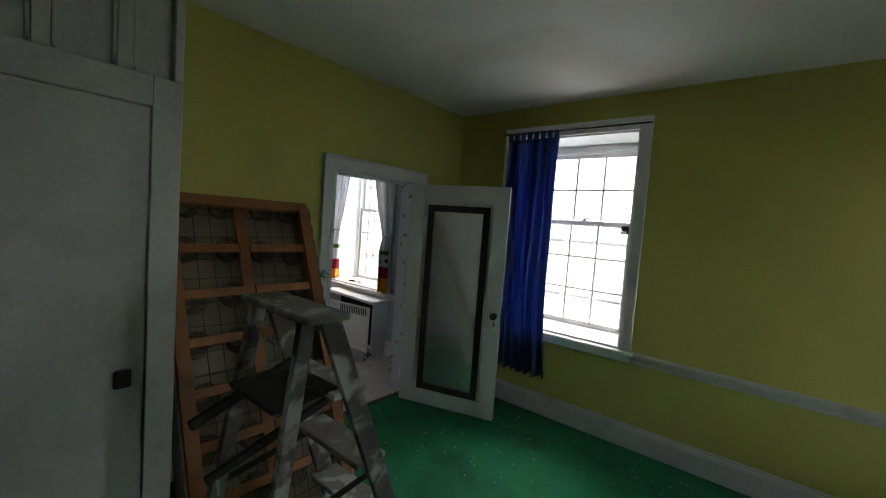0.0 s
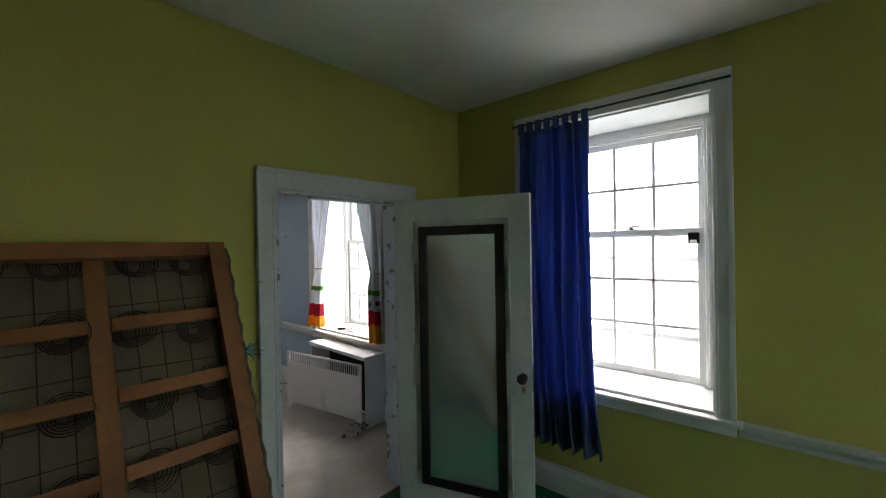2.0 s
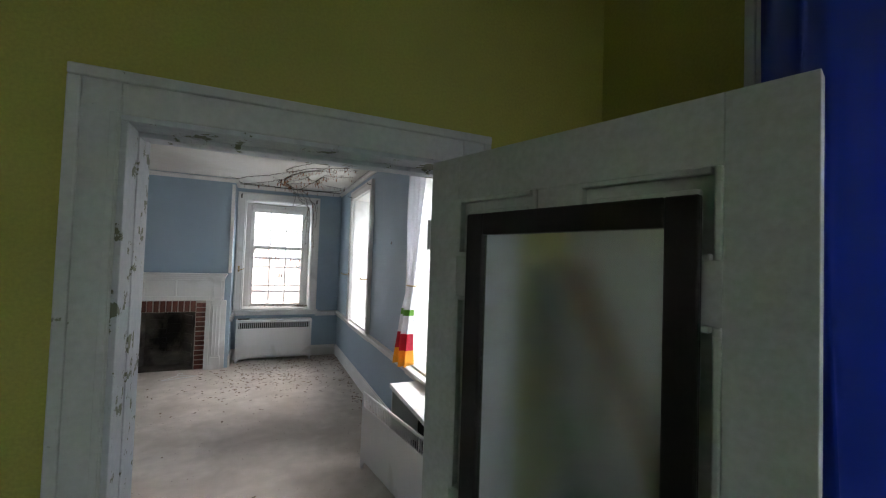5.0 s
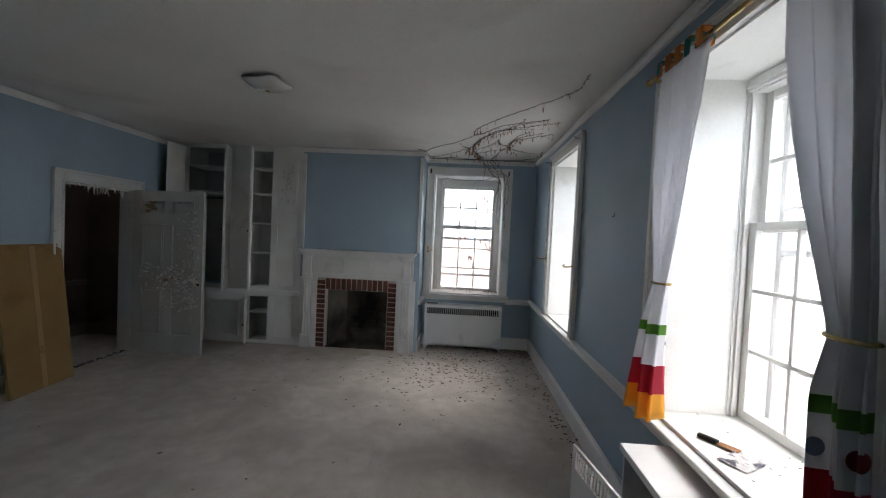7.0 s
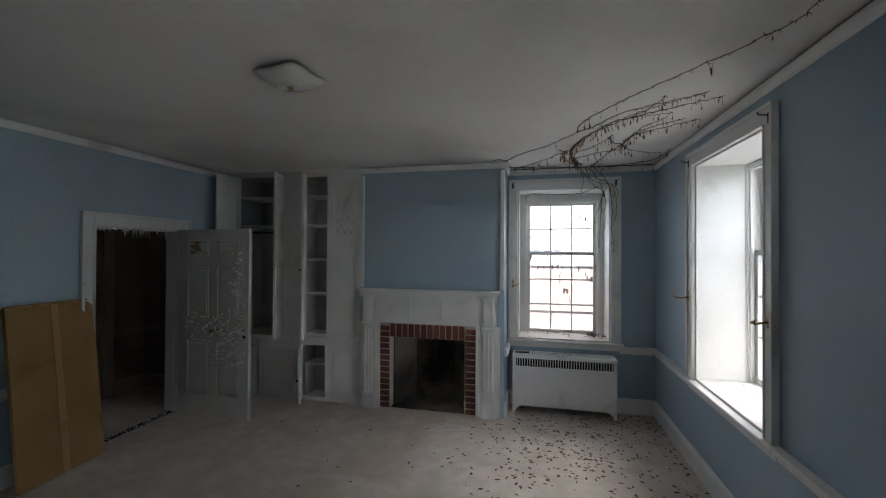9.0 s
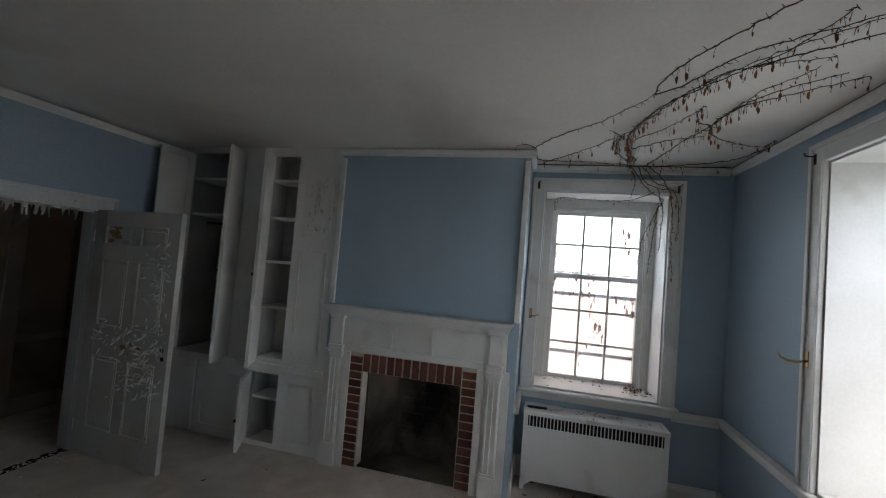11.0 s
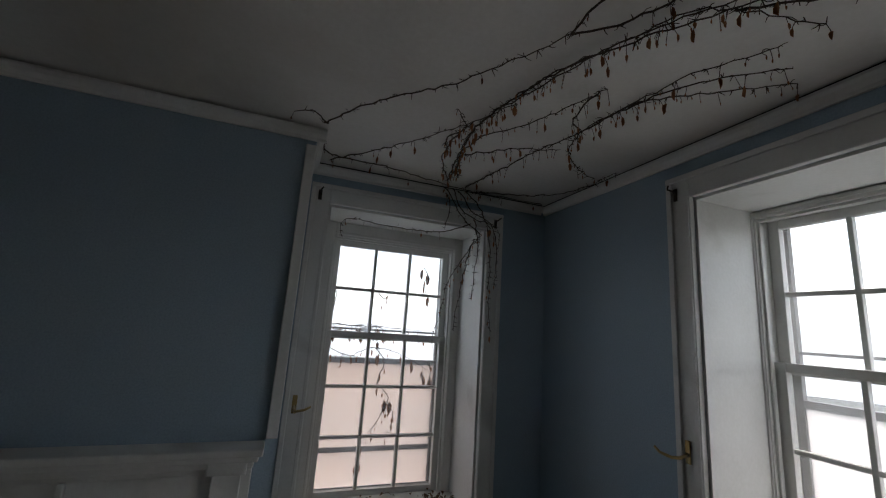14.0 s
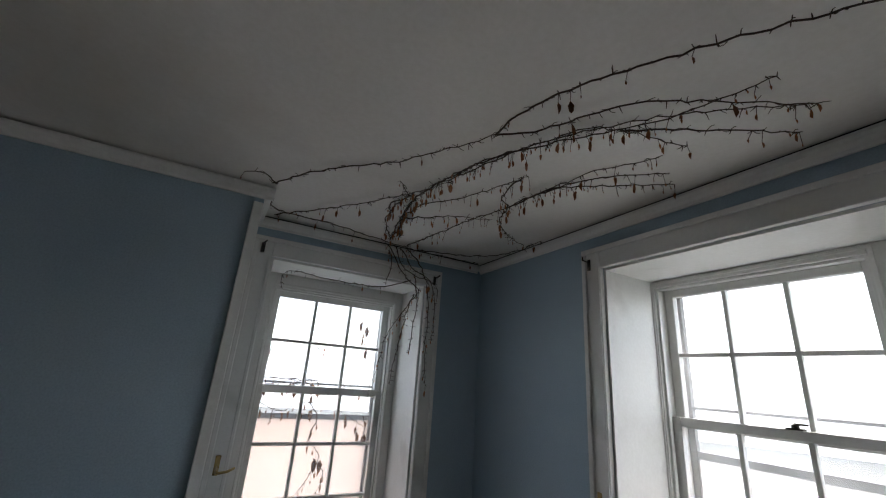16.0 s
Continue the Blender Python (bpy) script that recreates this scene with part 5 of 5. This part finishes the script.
bm = bmesh.new()
box(bm, -0.075, 0.075, -0.215, 0.215, LT - 0.024, LT, bevel=0.006)
part("top_board", bm, LADDER_TOP, ladder, "top board thick with old paint")
for s in (-1, 1):
    beam("front_leg", (0.03, s * 0.165, LT - 0.025), (0.50, s * 0.25, 0.0), 0.026, 0.07, LADDER_WOOD, ladder)
    beam("rear_leg", (-0.04, s * 0.150, LT - 0.025), (-0.24, s * 0.22, 0.0), 0.03, 0.048, LADDER_WOOD, ladder)
    beam("spreader", (0.245, s * 0.19, 0.72), (-0.145, s * 0.185, 0.66), 0.006, 0.026, LADDER_DARK, ladder, "folding iron spreader")
    bm = bmesh.new()
    lathe(bm, [(0.012, -0.02), (0.012, 0.02)], pose(-0.005, s * 0.14, LT - 0.05, 90), 10)
    part("pivot", bm, IRON, ladder)
for j in range(4):
    z = 0.24 + j * 0.265
    u = 1 - z / LT
    x, hw = 0.03 + 0.47 * u, 0.155 + 0.095 * u
    bm = bmesh.new()
    box(bm, x - 0.07, x + 0.06, -hw, hw, z - 0.022, z, bevel=0.004)
    part("step", bm, LADDER_TOP, ladder)
for z in (0.32, 0.62, 0.90):
    u = 1 - z / LT
    beam("rung", (-0.04 - 0.20 * u, -0.15 - 0.07 * u, z), (-0.04 - 0.20 * u, 0.15 + 0.07 * u, z), 0.03, 0.018, LADDER_WOOD, ladder)
bm = bmesh.new()
box(bm, -0.06, 0.17, -0.14, 0.15, 1.02, 1.036, pose(0, 0, 0, 0, -4, 0), 0.004)
part("pail_shelf", bm, LADDER_DARK, ladder, "dark hinged pail shelf")
beam("shelf_arm", (-0.27, 0.075, 0.95), (0.10, 0.11, 1.075), 0.02, 0.032, LADDER_DARK, ladder, "dark arm of the pail shelf")
beam("shelf_arm", (-0.20, 0.13, 0.72), (0.20, 0.06, 0.90), 0.02, 0.03, LADDER_DARK, ladder)

# ---- blue room: things ----
card = group_thing("cardboard_box", pose(-4.905, 3.545, 0.0, 0, -6.5, 5), "flattened brown cardboard box leaning against a wall", "cardboard box")
bm = bmesh.new()
box(bm, -0.035, 0.0, -0.322, 0.005, 0.0, 1.345, bevel=0.004)
box(bm, -0.038, -0.003, 0.011, 0.322, 0.0, 1.35, bevel=0.004)
part("panel", bm, CARD, card)
bm = bmesh.new()
box(bm, -0.0025, 0.003, -0.02, 0.032, 0.004, 1.343, bevel=0.0008)
part("packing_tape", bm, mat("brown_tape", (0.30, 0.19, 0.08), (0.35, 0.22, 0.10), 0.3, 4, 80, 0.05), card, "shiny brown packing tape")
bm = bmesh.new()
for k in range(9):
    box(bm, -0.03 + k * 0.0035, -0.0285 + k * 0.0035, -0.318, 0.318, 1.346, 1.352 + 0.004 * (k % 3), bevel=0.0004)
part("top_flap", bm, CARD, card)

lamp = group_thing("ceiling_light", pose(-2.59, 3.02, H, 0, 0, -8), "square frosted glass ceiling light with a metal finial", "ceiling light")
bm = bmesh.new()
prof = ((0.150, -0.030), (0.135, -0.045), (0.105, -0.062), (0.055, -0.074), (0.0, -0.078))
rings = []
for r, z in prof[:-1]:
    n = 24
    ring = []
    for k in range(n):
        a = 2 * math.pi * k / n
        c, s = math.cos(a), math.sin(a)
        p = 6 if r > 0.08 else 3
        q = (abs(c) ** p + abs(s) ** p) ** (-1 / p)
        corner = abs(math.sin(2 * a)) ** 4
        ring.append(bm.verts.new((r * q * c, r * q * s, z + 0.012 * corner * (r / 0.15))))
    rings.append(ring)
for a, b in zip(rings, rings[1:]):
    for k in range(24):
        bm.faces.new((a[k], a[(k + 1) % 24], b[(k + 1) % 24], b[k]))
bm.faces.new(rings[-1])
shade = part("shade", bm, GLASSY, lamp, "bent frosted glass shade", True)
shade.modifiers.new("thick", "SOLIDIFY").thickness = 0.004
bm = bmesh.new()
lathe(bm, [(0.085, 0.0), (0.085, -0.012), (0.06, -0.028), (0.02, -0.03), (0.02, -0.074)], None, 24)
part("base", bm, ENAMEL, lamp)
bm = bmesh.new()
lathe(bm, [(0.016, -0.078), (0.018, -0.082), (0.009, -0.09), (0.003, -0.096)], None, 14)
part("finial", bm, BRASS, lamp)

hanger = group_thing("clothes_hanger", pose(-2.11, 5.0, 0.004, 0, 0, 18), "white wire clothes hanger lying on the carpet", "clothes hanger")
bm = bmesh.new()
tube(bm, [(-0.20, 0, 0), (0.20, 0, 0), (0.02, 0.11, 0.006), (0, 0.13, 0.008), (-0.02, 0.11, 0.006), (-0.20, 0, 0)], 0.004, 6)
tube(bm, [(0, 0.13, 0.008), (0.0, 0.17, 0.01), (0.03, 0.20, 0.012), (0.055, 0.18, 0.01), (0.05, 0.155, 0.008)], 0.0035, 6)
part("wire", bm, ENAMEL, hanger)

random.seed(21)


def crumple(name, m, sx, sy, sz, material, label, category):
    bm = bmesh.new()
    n = 9
    g = [[bm.verts.new(((i / n - 0.5) * sx, (j / n - 0.5) * sy, abs(noise.noise((i * 0.6, j * 0.6, sx * 30))) * sz + 0.002)) for j in range(n + 1)] for i in range(n + 1)]
    for i in range(n):
        for j in range(n):
            bm.faces.new((g[i][j], g[i + 1][j], g[i + 1][j + 1], g[i][j + 1]))
    ob = tagged(part(name, bm, material), label, category)
    ob.matrix_world = m
    ob.modifiers.new("thick", "SOLIDIFY").thickness = 0.002
    return ob


mag = group_thing("magazine_pile", pose(-0.36, 0.96, 0.0, 0, 0, 24), "crumpled printed magazines on the carpet beside a radiator", "magazines")
for k in range(3):
    bm = bmesh.new()
    box(bm, -0.10, 0.10, -0.07, 0.07, 0.002 + k * 0.017, 0.016 + k * 0.017, pose(0.02 * k, -0.01 * k, 0, random.uniform(-2, 2), random.uniform(-2, 2), random.uniform(-25, 25)), 0.003)
    part("magazine", bm, PAPER, mag)
brush = group_thing("paint_scraper", pose(0.10, 1.76, EWIN[1][1] + 0.021, 0, 0, -55), "old scraper with a wooden handle on a sill", "tool")
bm = bmesh.new()
box(bm, -0.055, 0.03, -0.012, 0.012, 0, 0.02, bevel=0.006)
part("handle", bm, LADDER_DARK, brush)
bm = bmesh.new()
box(bm, 0.03, 0.11, -0.02, 0.02, 0.006, 0.009)
part("blade", bm, PINE, brush)
crumple("paper_scrap", pose(0.13, 1.60, EWIN[1][1] + 0.02, 0, 0, 30), 0.16, 0.11, 0.012, PAPER, "crumpled scrap of printed paper on a sill", "paper")

# ---- dry vines ----


def leaf_bm(bm, p, size, rng):
    """One shrivelled hanging leaf, folded along its rib."""
    a, d = rng.uniform(0, 6.3), rng.uniform(0.25, 0.5)
    c, s = math.cos(a), math.sin(a)
    pts = [(0, 0, 0), (d * 0.5, 0.18, -0.35), (d * 0.35, 0.25, -0.8), (0, 0.05, -1.1), (-d * 0.35, 0.22, -0.75), (-d * 0.5, 0.16, -0.3), (0, -0.05, -0.5)]
    vs = [bm.verts.new(Vector(p) + size * Vector((x * c - y * s, x * s + y * c, z))) for x, y, z in pts]
    for i in range(6):
        bm.faces.new((vs[i], vs[(i + 1) % 6], vs[6]))


def smooth_path(pts, rng, wob=0.012, z=None, step=0.03):
    """A wandering curve through a few places."""
    pts = [Vector(p) for p in pts]
    out = []
    for i in range(len(pts) - 1):
        p0, p1, p2, p3 = pts[max(0, i - 1)], pts[i], pts[i + 1], pts[min(len(pts) - 1, i + 2)]
        k = max(2, int((p2 - p1).length / step))
        for j in range(k):
            t = j / k
            v = 0.5 * ((2 * p1) + (p2 - p0) * t + (2 * p0 - 5 * p1 + 4 * p2 - p3) * t * t + (3 * p1 - p0 - 3 * p2 + p3) * t ** 3)
            out.append(v + Vector((rng.uniform(-wob, wob), rng.uniform(-wob, wob), rng.uniform(-wob, wob) * 0.5)))
    out.append(pts[-1])
    return out


def vine(name, stems, label, seed, leaves, twigs, clear=0.0, size=0.030, twig_len=0.024, r0=0.0036):
    rng = random.Random(seed)
    ob = group_thing(name, pose(0, 0, 0), label, "vine")
    lb, tb = bmesh.new(), bmesh.new()
    for pts in stems:
        path = smooth_path(pts, rng, 0.007)
        bm = bmesh.new()
        tube(bm, path, r0, 5, r0 * 0.45)
        part("stem", bm, VINE, ob)
        for i, p in enumerate(path):
            if rng.random() < twigs:
                for q in range(rng.randint(1, 3)):
                    d = Vector((rng.uniform(-1, 1), rng.uniform(-1, 1), rng.uniform(-0.7, 0.35))).normalized() * rng.uniform(0.4, 1.2) * twig_len
                    tube(tb, [p, p + d * 0.5 + Vector((0, 0, rng.uniform(-0.006, 0.006))), p + d], 0.0018, 4, 0.001)
            if rng.random() < leaves:
                drop = rng.uniform(0.005, 0.05)
                e = p + Vector((rng.uniform(-0.012, 0.012), rng.uniform(-0.012, 0.012), -drop))
                tube(tb, [p, e], 0.0011, 3)
                leaf_bm(lb, e, size * rng.choice((0.35, 0.45, 0.5, 0.7, 0.9, 1.3)), rng)
    if len(tb.verts):
        o = part("twig_growth", tb, VINE, ob)
        o["kind"] = "stuff"
    else:
        tb.free()
    if len(lb.verts):
        o = part("leaves", lb, LEAF, ob, "shrivelled brown leaves")
        o["kind"] = "stuff"
        o.modifiers.new("thick", "SOLIDIFY").thickness = 0.0006
    else:
        lb.free()
    return ob


VZ = H - 0.022
c3 = lambda *xy: [(x, y, VZ) for x, y in xy]
vine("ceiling_vine", [
    c3((-1.58, 5.29), (-1.40, 5.00), (-1.19, 4.77), (-1.03, 4.52), (-0.96, 4.37)),
    c3((-0.96, 4.37), (-0.96, 4.21), (-0.89, 4.01), (-0.75, 3.76), (-0.58, 3.50), (-0.36, 3.18), (-0.25, 2.99), (-0.24, 2.87), (-0.25, 2.69)),
    c3((-0.96, 4.37), (-0.86, 4.28), (-0.72, 4.01), (-0.50, 3.85), (-0.32, 3.74)),
], "long dry vine running along a ceiling", 3, 0.14, 0.95)
vine("ceiling_vine", [
    c3((-0.83, 5.68), (-0.87, 5.44), (-0.96, 5.07), (-0.93, 4.71), (-0.85, 4.44), (-0.67, 4.09), (-0.47, 3.87), (-0.30, 3.72)),
    c3((-0.85, 5.60), (-0.96, 5.02), (-0.89, 4.62), (-0.75, 4.20), (-0.63, 4.12), (-0.38, 4.05)),
    c3((-0.63, 4.12), (-0.50, 4.02), (-0.36, 3.92), (-0.18, 3.81)),
    c3((-0.89, 5.30), (-0.72, 5.13), (-0.53, 5.03)),
    c3((-0.85, 5.64), (-0.98, 5.37), (-1.01, 5.11), (-0.96, 4.89), (-0.90, 4.77)),
    c3((-0.80, 5.59), (-0.91, 5.32), (-0.90, 5.09), (-0.83, 4.96), (-0.76, 4.83), (-0.67, 4.54)),
    c3((-0.98, 5.30), (-1.04, 5.16), (-1.00, 5.03), (-1.09, 4.91)),
    c3((-0.95, 4.84), (-0.89, 4.55), (-0.76, 4.29), (-0.59, 4.02), (-0.51, 3.73)),
], "tangled dry vine with brown hanging leaves on a ceiling", 4, 0.6, 0.95)
vine("ceiling_vine", [
    c3((-0.69, 5.73), (-0.65, 5.46), (-0.60, 5.10), (-0.55, 4.83), (-0.50, 4.40), (-0.39, 4.16)),
    c3((-0.54, 4.85), (-0.52, 4.58), (-0.40, 4.44), (-0.25, 4.32), (-0.15, 4.24)),
    c3((-0.54, 4.72), (-0.48, 4.47), (-0.37, 4.30), (-0.25, 4.20)),
    c3((-0.69, 4.56), (-0.64, 4.76), (-0.54, 4.85), (-0.47, 5.01), (-0.26, 5.18), (-0.12, 5.23)),
], "branching dry vine with brown hanging leaves on a ceiling", 6, 0.55, 0.95)
vine("ceiling_vine", [
    c3((-1.58, 5.45), (-1.51, 5.64), (-1.22, 5.66), (-0.87, 5.74), (-0.65, 5.78), (-0.10, 5.77)),
    c3((-1.51, 5.71), (-1.25, 5.39), (-0.99, 4.98)),
    c3((-0.59, 5.78), (-0.22, 5.63), (-0.08, 5.39), (-0.09, 5.11)),
    c3((-1.57, 5.29), (-1.63, 5.21), (-1.71, 5.25)),
], "dry vine trailing along the edge of a ceiling", 8, 0.16, 0.75)
vine("wall_vine", [
    ((-0.80, 5.80, VZ), (-0.72, 5.800, 2.61), (-0.64, 5.795, 2.51), (-0.55, 5.800, 2.45), (-0.55, 5.974, 2.35), (-0.59, 6.174, 2.18), (-0.61, 6.262, 1.93), (-0.65, 6.278, 1.74)),
    ((-0.70, 5.81, VZ), (-0.60, 5.800, 2.59), (-0.47, 5.795, 2.53), (-0.42, 5.800, 2.41), (-0.42, 5.800, 2.14)),
    ((-0.58, 5.800, 2.53), (-0.53, 5.840, 2.41), (-0.51, 5.900, 2.28), (-0.51, 5.950, 2.05)),
    ((-0.60, 5.800, 2.51), (-0.78, 5.900, 2.45), (-1.08, 5.950, 2.45), (-1.37, 5.960, 2.46), (-1.38, 5.960, 2.35)),
    ((-0.66, 5.80, VZ), (-0.56, 5.790, 2.63), (-0.49, 5.800, 2.51), (-0.46, 5.800, 2.31), (-0.46, 5.800, 2.02), (-0.44, 5.800, 1.85)),
    ((-0.74, 5.80, VZ), (-0.68, 5.790, 2.59), (-0.58, 5.790, 2.54), (-0.43, 5.790, 2.51), (-0.40, 5.800, 2.43)),
    ((-0.55, 5.860, 2.43), (-0.54, 5.990, 2.29), (-0.54, 6.094, 2.04), (-0.55, 6.150, 1.84)),
    ((-0.78, 5.800, 2.68), (-0.76, 5.795, 2.56), (-0.78, 5.800, 2.46)),
], "dry vine hanging down over a window casing", 9, 0.26, 1.0)
vine("window_vine", [
    ((-1.30, 6.385, 1.83), (-1.20, 6.385, 1.82), (-1.14, 6.385, 1.825), (-1.06, 6.385, 1.82), (-0.98, 6.385, 1.825), (-0.86, 6.385, 1.82), (-0.70, 6.385, 1.815)),
    ((-1.18, 6.38, 1.825), (-1.12, 6.38, 1.815), (-1.05, 6.38, 1.825), (-1.0, 6.38, 1.82)),
    ((-1.16, 6.385, 1.83), (-1.10, 6.38, 1.82), (-1.03, 6.385, 1.83)),
    ((-1.40, 6.390, 1.77), (-1.18, 6.390, 1.80), (-1.01, 6.393, 1.77), (-0.83, 6.390, 1.78), (-0.60, 6.390, 1.76)),
    ((-1.38, 6.393, 1.83), (-1.20, 6.393, 1.82), (-1.09, 6.393, 1.84), (-0.97, 6.393, 1.81)),
    ((-1.38, 6.395, 2.11), (-1.32, 6.395, 2.04), (-1.34, 6.395, 1.94)),
    ((-1.03, 6.395, 2.06), (-0.99, 6.395, 2.02), (-0.96, 6.395, 2.05)),
    ((-0.71, 6.395, 2.28), (-0.67, 6.395, 2.22), (-0.71, 6.395, 2.16), (-0.65, 6.395, 2.12)),
    ((-1.01, 6.395, 1.68), (-0.94, 6.390, 1.58), (-0.98, 6.390, 1.45), (-0.90, 6.395, 1.35), (-0.95, 6.395, 1.21), (-1.04, 6.390, 1.08), (-1.08, 6.390, 0.92)),
    ((-0.93, 6.395, 1.33), (-0.85, 6.395, 1.23), (-0.89, 6.390, 1.10)),
    ((-1.36, 6.390, 1.69), (-1.20, 6.390, 1.62), (-1.04, 6.390, 1.68), (-0.83, 6.390, 1.64), (-0.62, 6.390, 1.54)),
    ((-0.62, 6.395, 1.60), (-0.60, 6.395, 1.49), (-0.62, 6.395, 1.41)),
    ((-1.24, 6.390, 1.64), (-1.25, 6.390, 1.56)),
], "dry vine with brown leaves behind window panes", 12, 0.75, 0.6, size=0.062)

# ---- litter ----


def litter(name, places, material, label, seed, size=(0.006, 0.018), lift=0.006):
    """Small curled scraps on the floor; places: (count, x, y, spread x, spread y, z)."""
    rng = random.Random(seed)
    bm = bmesh.new()
    for n, x, y, sx, sy, z0 in places:
        for k in range(n):
            px, py = rng.gauss(x, sx), rng.gauss(y, sy)
            if name in ("leaf_litter", "carpet_crumbs") and (py < 0.2 or px < WX + 0.05 or px > -0.03 or py > NY + 0.6 or (z0 == 0 and (py > NY - 0.03 or (px < -1.6 and py > 5.38)))):
                continue
            if name == "paint_flakes" and (px > -0.03 or py > -0.03):
                continue
            s, a = rng.uniform(*size), rng.uniform(0, 6.3)
            c, d = math.cos(a) * s, math.sin(a) * s
            h = rng.uniform(0.001, lift)
            vs = [bm.verts.new(p) for p in ((px - c, py - d, z0 + 0.002), (px + d * 0.5, py - c * 0.5, z0 + h), (px + c, py + d, z0 + 0.002 + h * 0.6), (px - d * 0.5, py + c * 0.5, z0 + h * 1.3))]
            bm.faces.new(vs)
    ob = tagged(part(name, bm, material), label, "debris", kind="stuff")
    ob.modifiers.new("thick", "SOLIDIFY").thickness = 0.001
    return ob


litter("leaf_litter", [(520, -0.9, 4.95, 0.46, 0.5, 0), (60, -1.3, 4.4, 0.7, 0.6, 0), (60, -0.12, 4.6, 0.07, 0.9, 0), (50, -0.10, 3.0, 0.06, 0.8, 0), (70, -0.4, 5.6, 0.25, 0.12, 0), (30, -2.4, 3.6, 1.2, 1.1, 0)],
       LITTER, "scattered dry leaves and dirt on a carpet", 31, (0.007, 0.027))
litter("leaf_litter_sill", [(75, -0.60, 6.12, 0.05, 0.09, ns + 0.02), (16, -1.0, 6.2, 0.22, 0.03, ns + 0.02), (12, -1.1, 6.05, 0.2, 0.12, ns + 0.02)], LITTER, "dry leaves heaped on a white sill", 32, (0.006, 0.022), 0.02)
litter("leaf_litter_radiator", [(60, -0.95, 5.75, 0.28, 0.05, 0.635)], LITTER, "dry leaf scraps on a radiator top", 33, (0.005, 0.014), 0.006)
litter("sill_dirt", [(60, 0.30, EWIN[0][0], 0.08, 0.28, EWIN[0][1] + 0.02), (40, 0.28, EWIN[1][0], 0.1, 0.28, EWIN[1][1] + 0.02)], LITTER, "crumbs of dirt on white sills", 34, (0.003, 0.009), 0.003)
litter("paint_flakes", [(230, -0.26, -1.2, 0.13, 0.9, 0), (110, -0.8, -0.9, 0.4, 0.5, 0), (70, -1.6, -1.4, 0.8, 0.8, 0), (60, -1.3, -0.12, 0.2, 0.05, 0)], FLAKE, "pale paint flakes scattered on a green carpet", 35, (0.002, 0.008), 0.004)
litter("hall_debris", [(90, WX - 0.06, 4.35, 0.03, 0.28, 0.006), (30, WX + 0.05, 4.65, 0.05, 0.08, 0.0)], WHITE, "pale paint chips along a doorway", 36, (0.006, 0.02), 0.008)

# strips of loose paint along the head of the hall doorway
rng = random.Random(41)
bm = bmesh.new()
for k in range(46):
    y = rng.uniform(3.93, 4.70)
    l, w = rng.uniform(0.006, 0.026) * (2.4 if rng.random() < 0.12 else 1), rng.uniform(0.008, 0.03)
    x, dx = WX - rng.uniform(0.0, 0.1), rng.uniform(-0.04, 0.04)
    vs = [bm.verts.new(p) for p in ((x, y - w, 2.012), (x + dx * 0.4, y + w, 2.012), (x + dx, y + w * rng.uniform(0.2, 1.2), 2.006 - l), (x + dx * 1.3, y - w * rng.uniform(0.2, 1.2), 2.006 - l * rng.uniform(0.3, 1.1)))]
    bm.faces.new(vs)
hang = tagged(part("hanging_paint_flakes", bm, WHITE), "curled strips of loose white paint under a doorway head", "debris", kind="stuff")
hang.modifiers.new("thick", "SOLIDIFY").thickness = 0.001
litter("carpet_crumbs", [(420, -2.3, 2.4, 1.3, 1.3, 0), (260, -1.2, 4.4, 0.8, 0.7, 0), (120, -0.2, 2.6, 0.12, 1.4, 0)], LITTER, "crumbs of dirt trodden over a beige carpet", 37, (0.002, 0.006), 0.003)
setting("threshold_hall", [(WX - 0.10, WX - 0.03, HD0 + 0.03, HD1 - 0.03, 0.0, 0.006)], DARK, "dark strip across a doorway to the hall", "threshold")
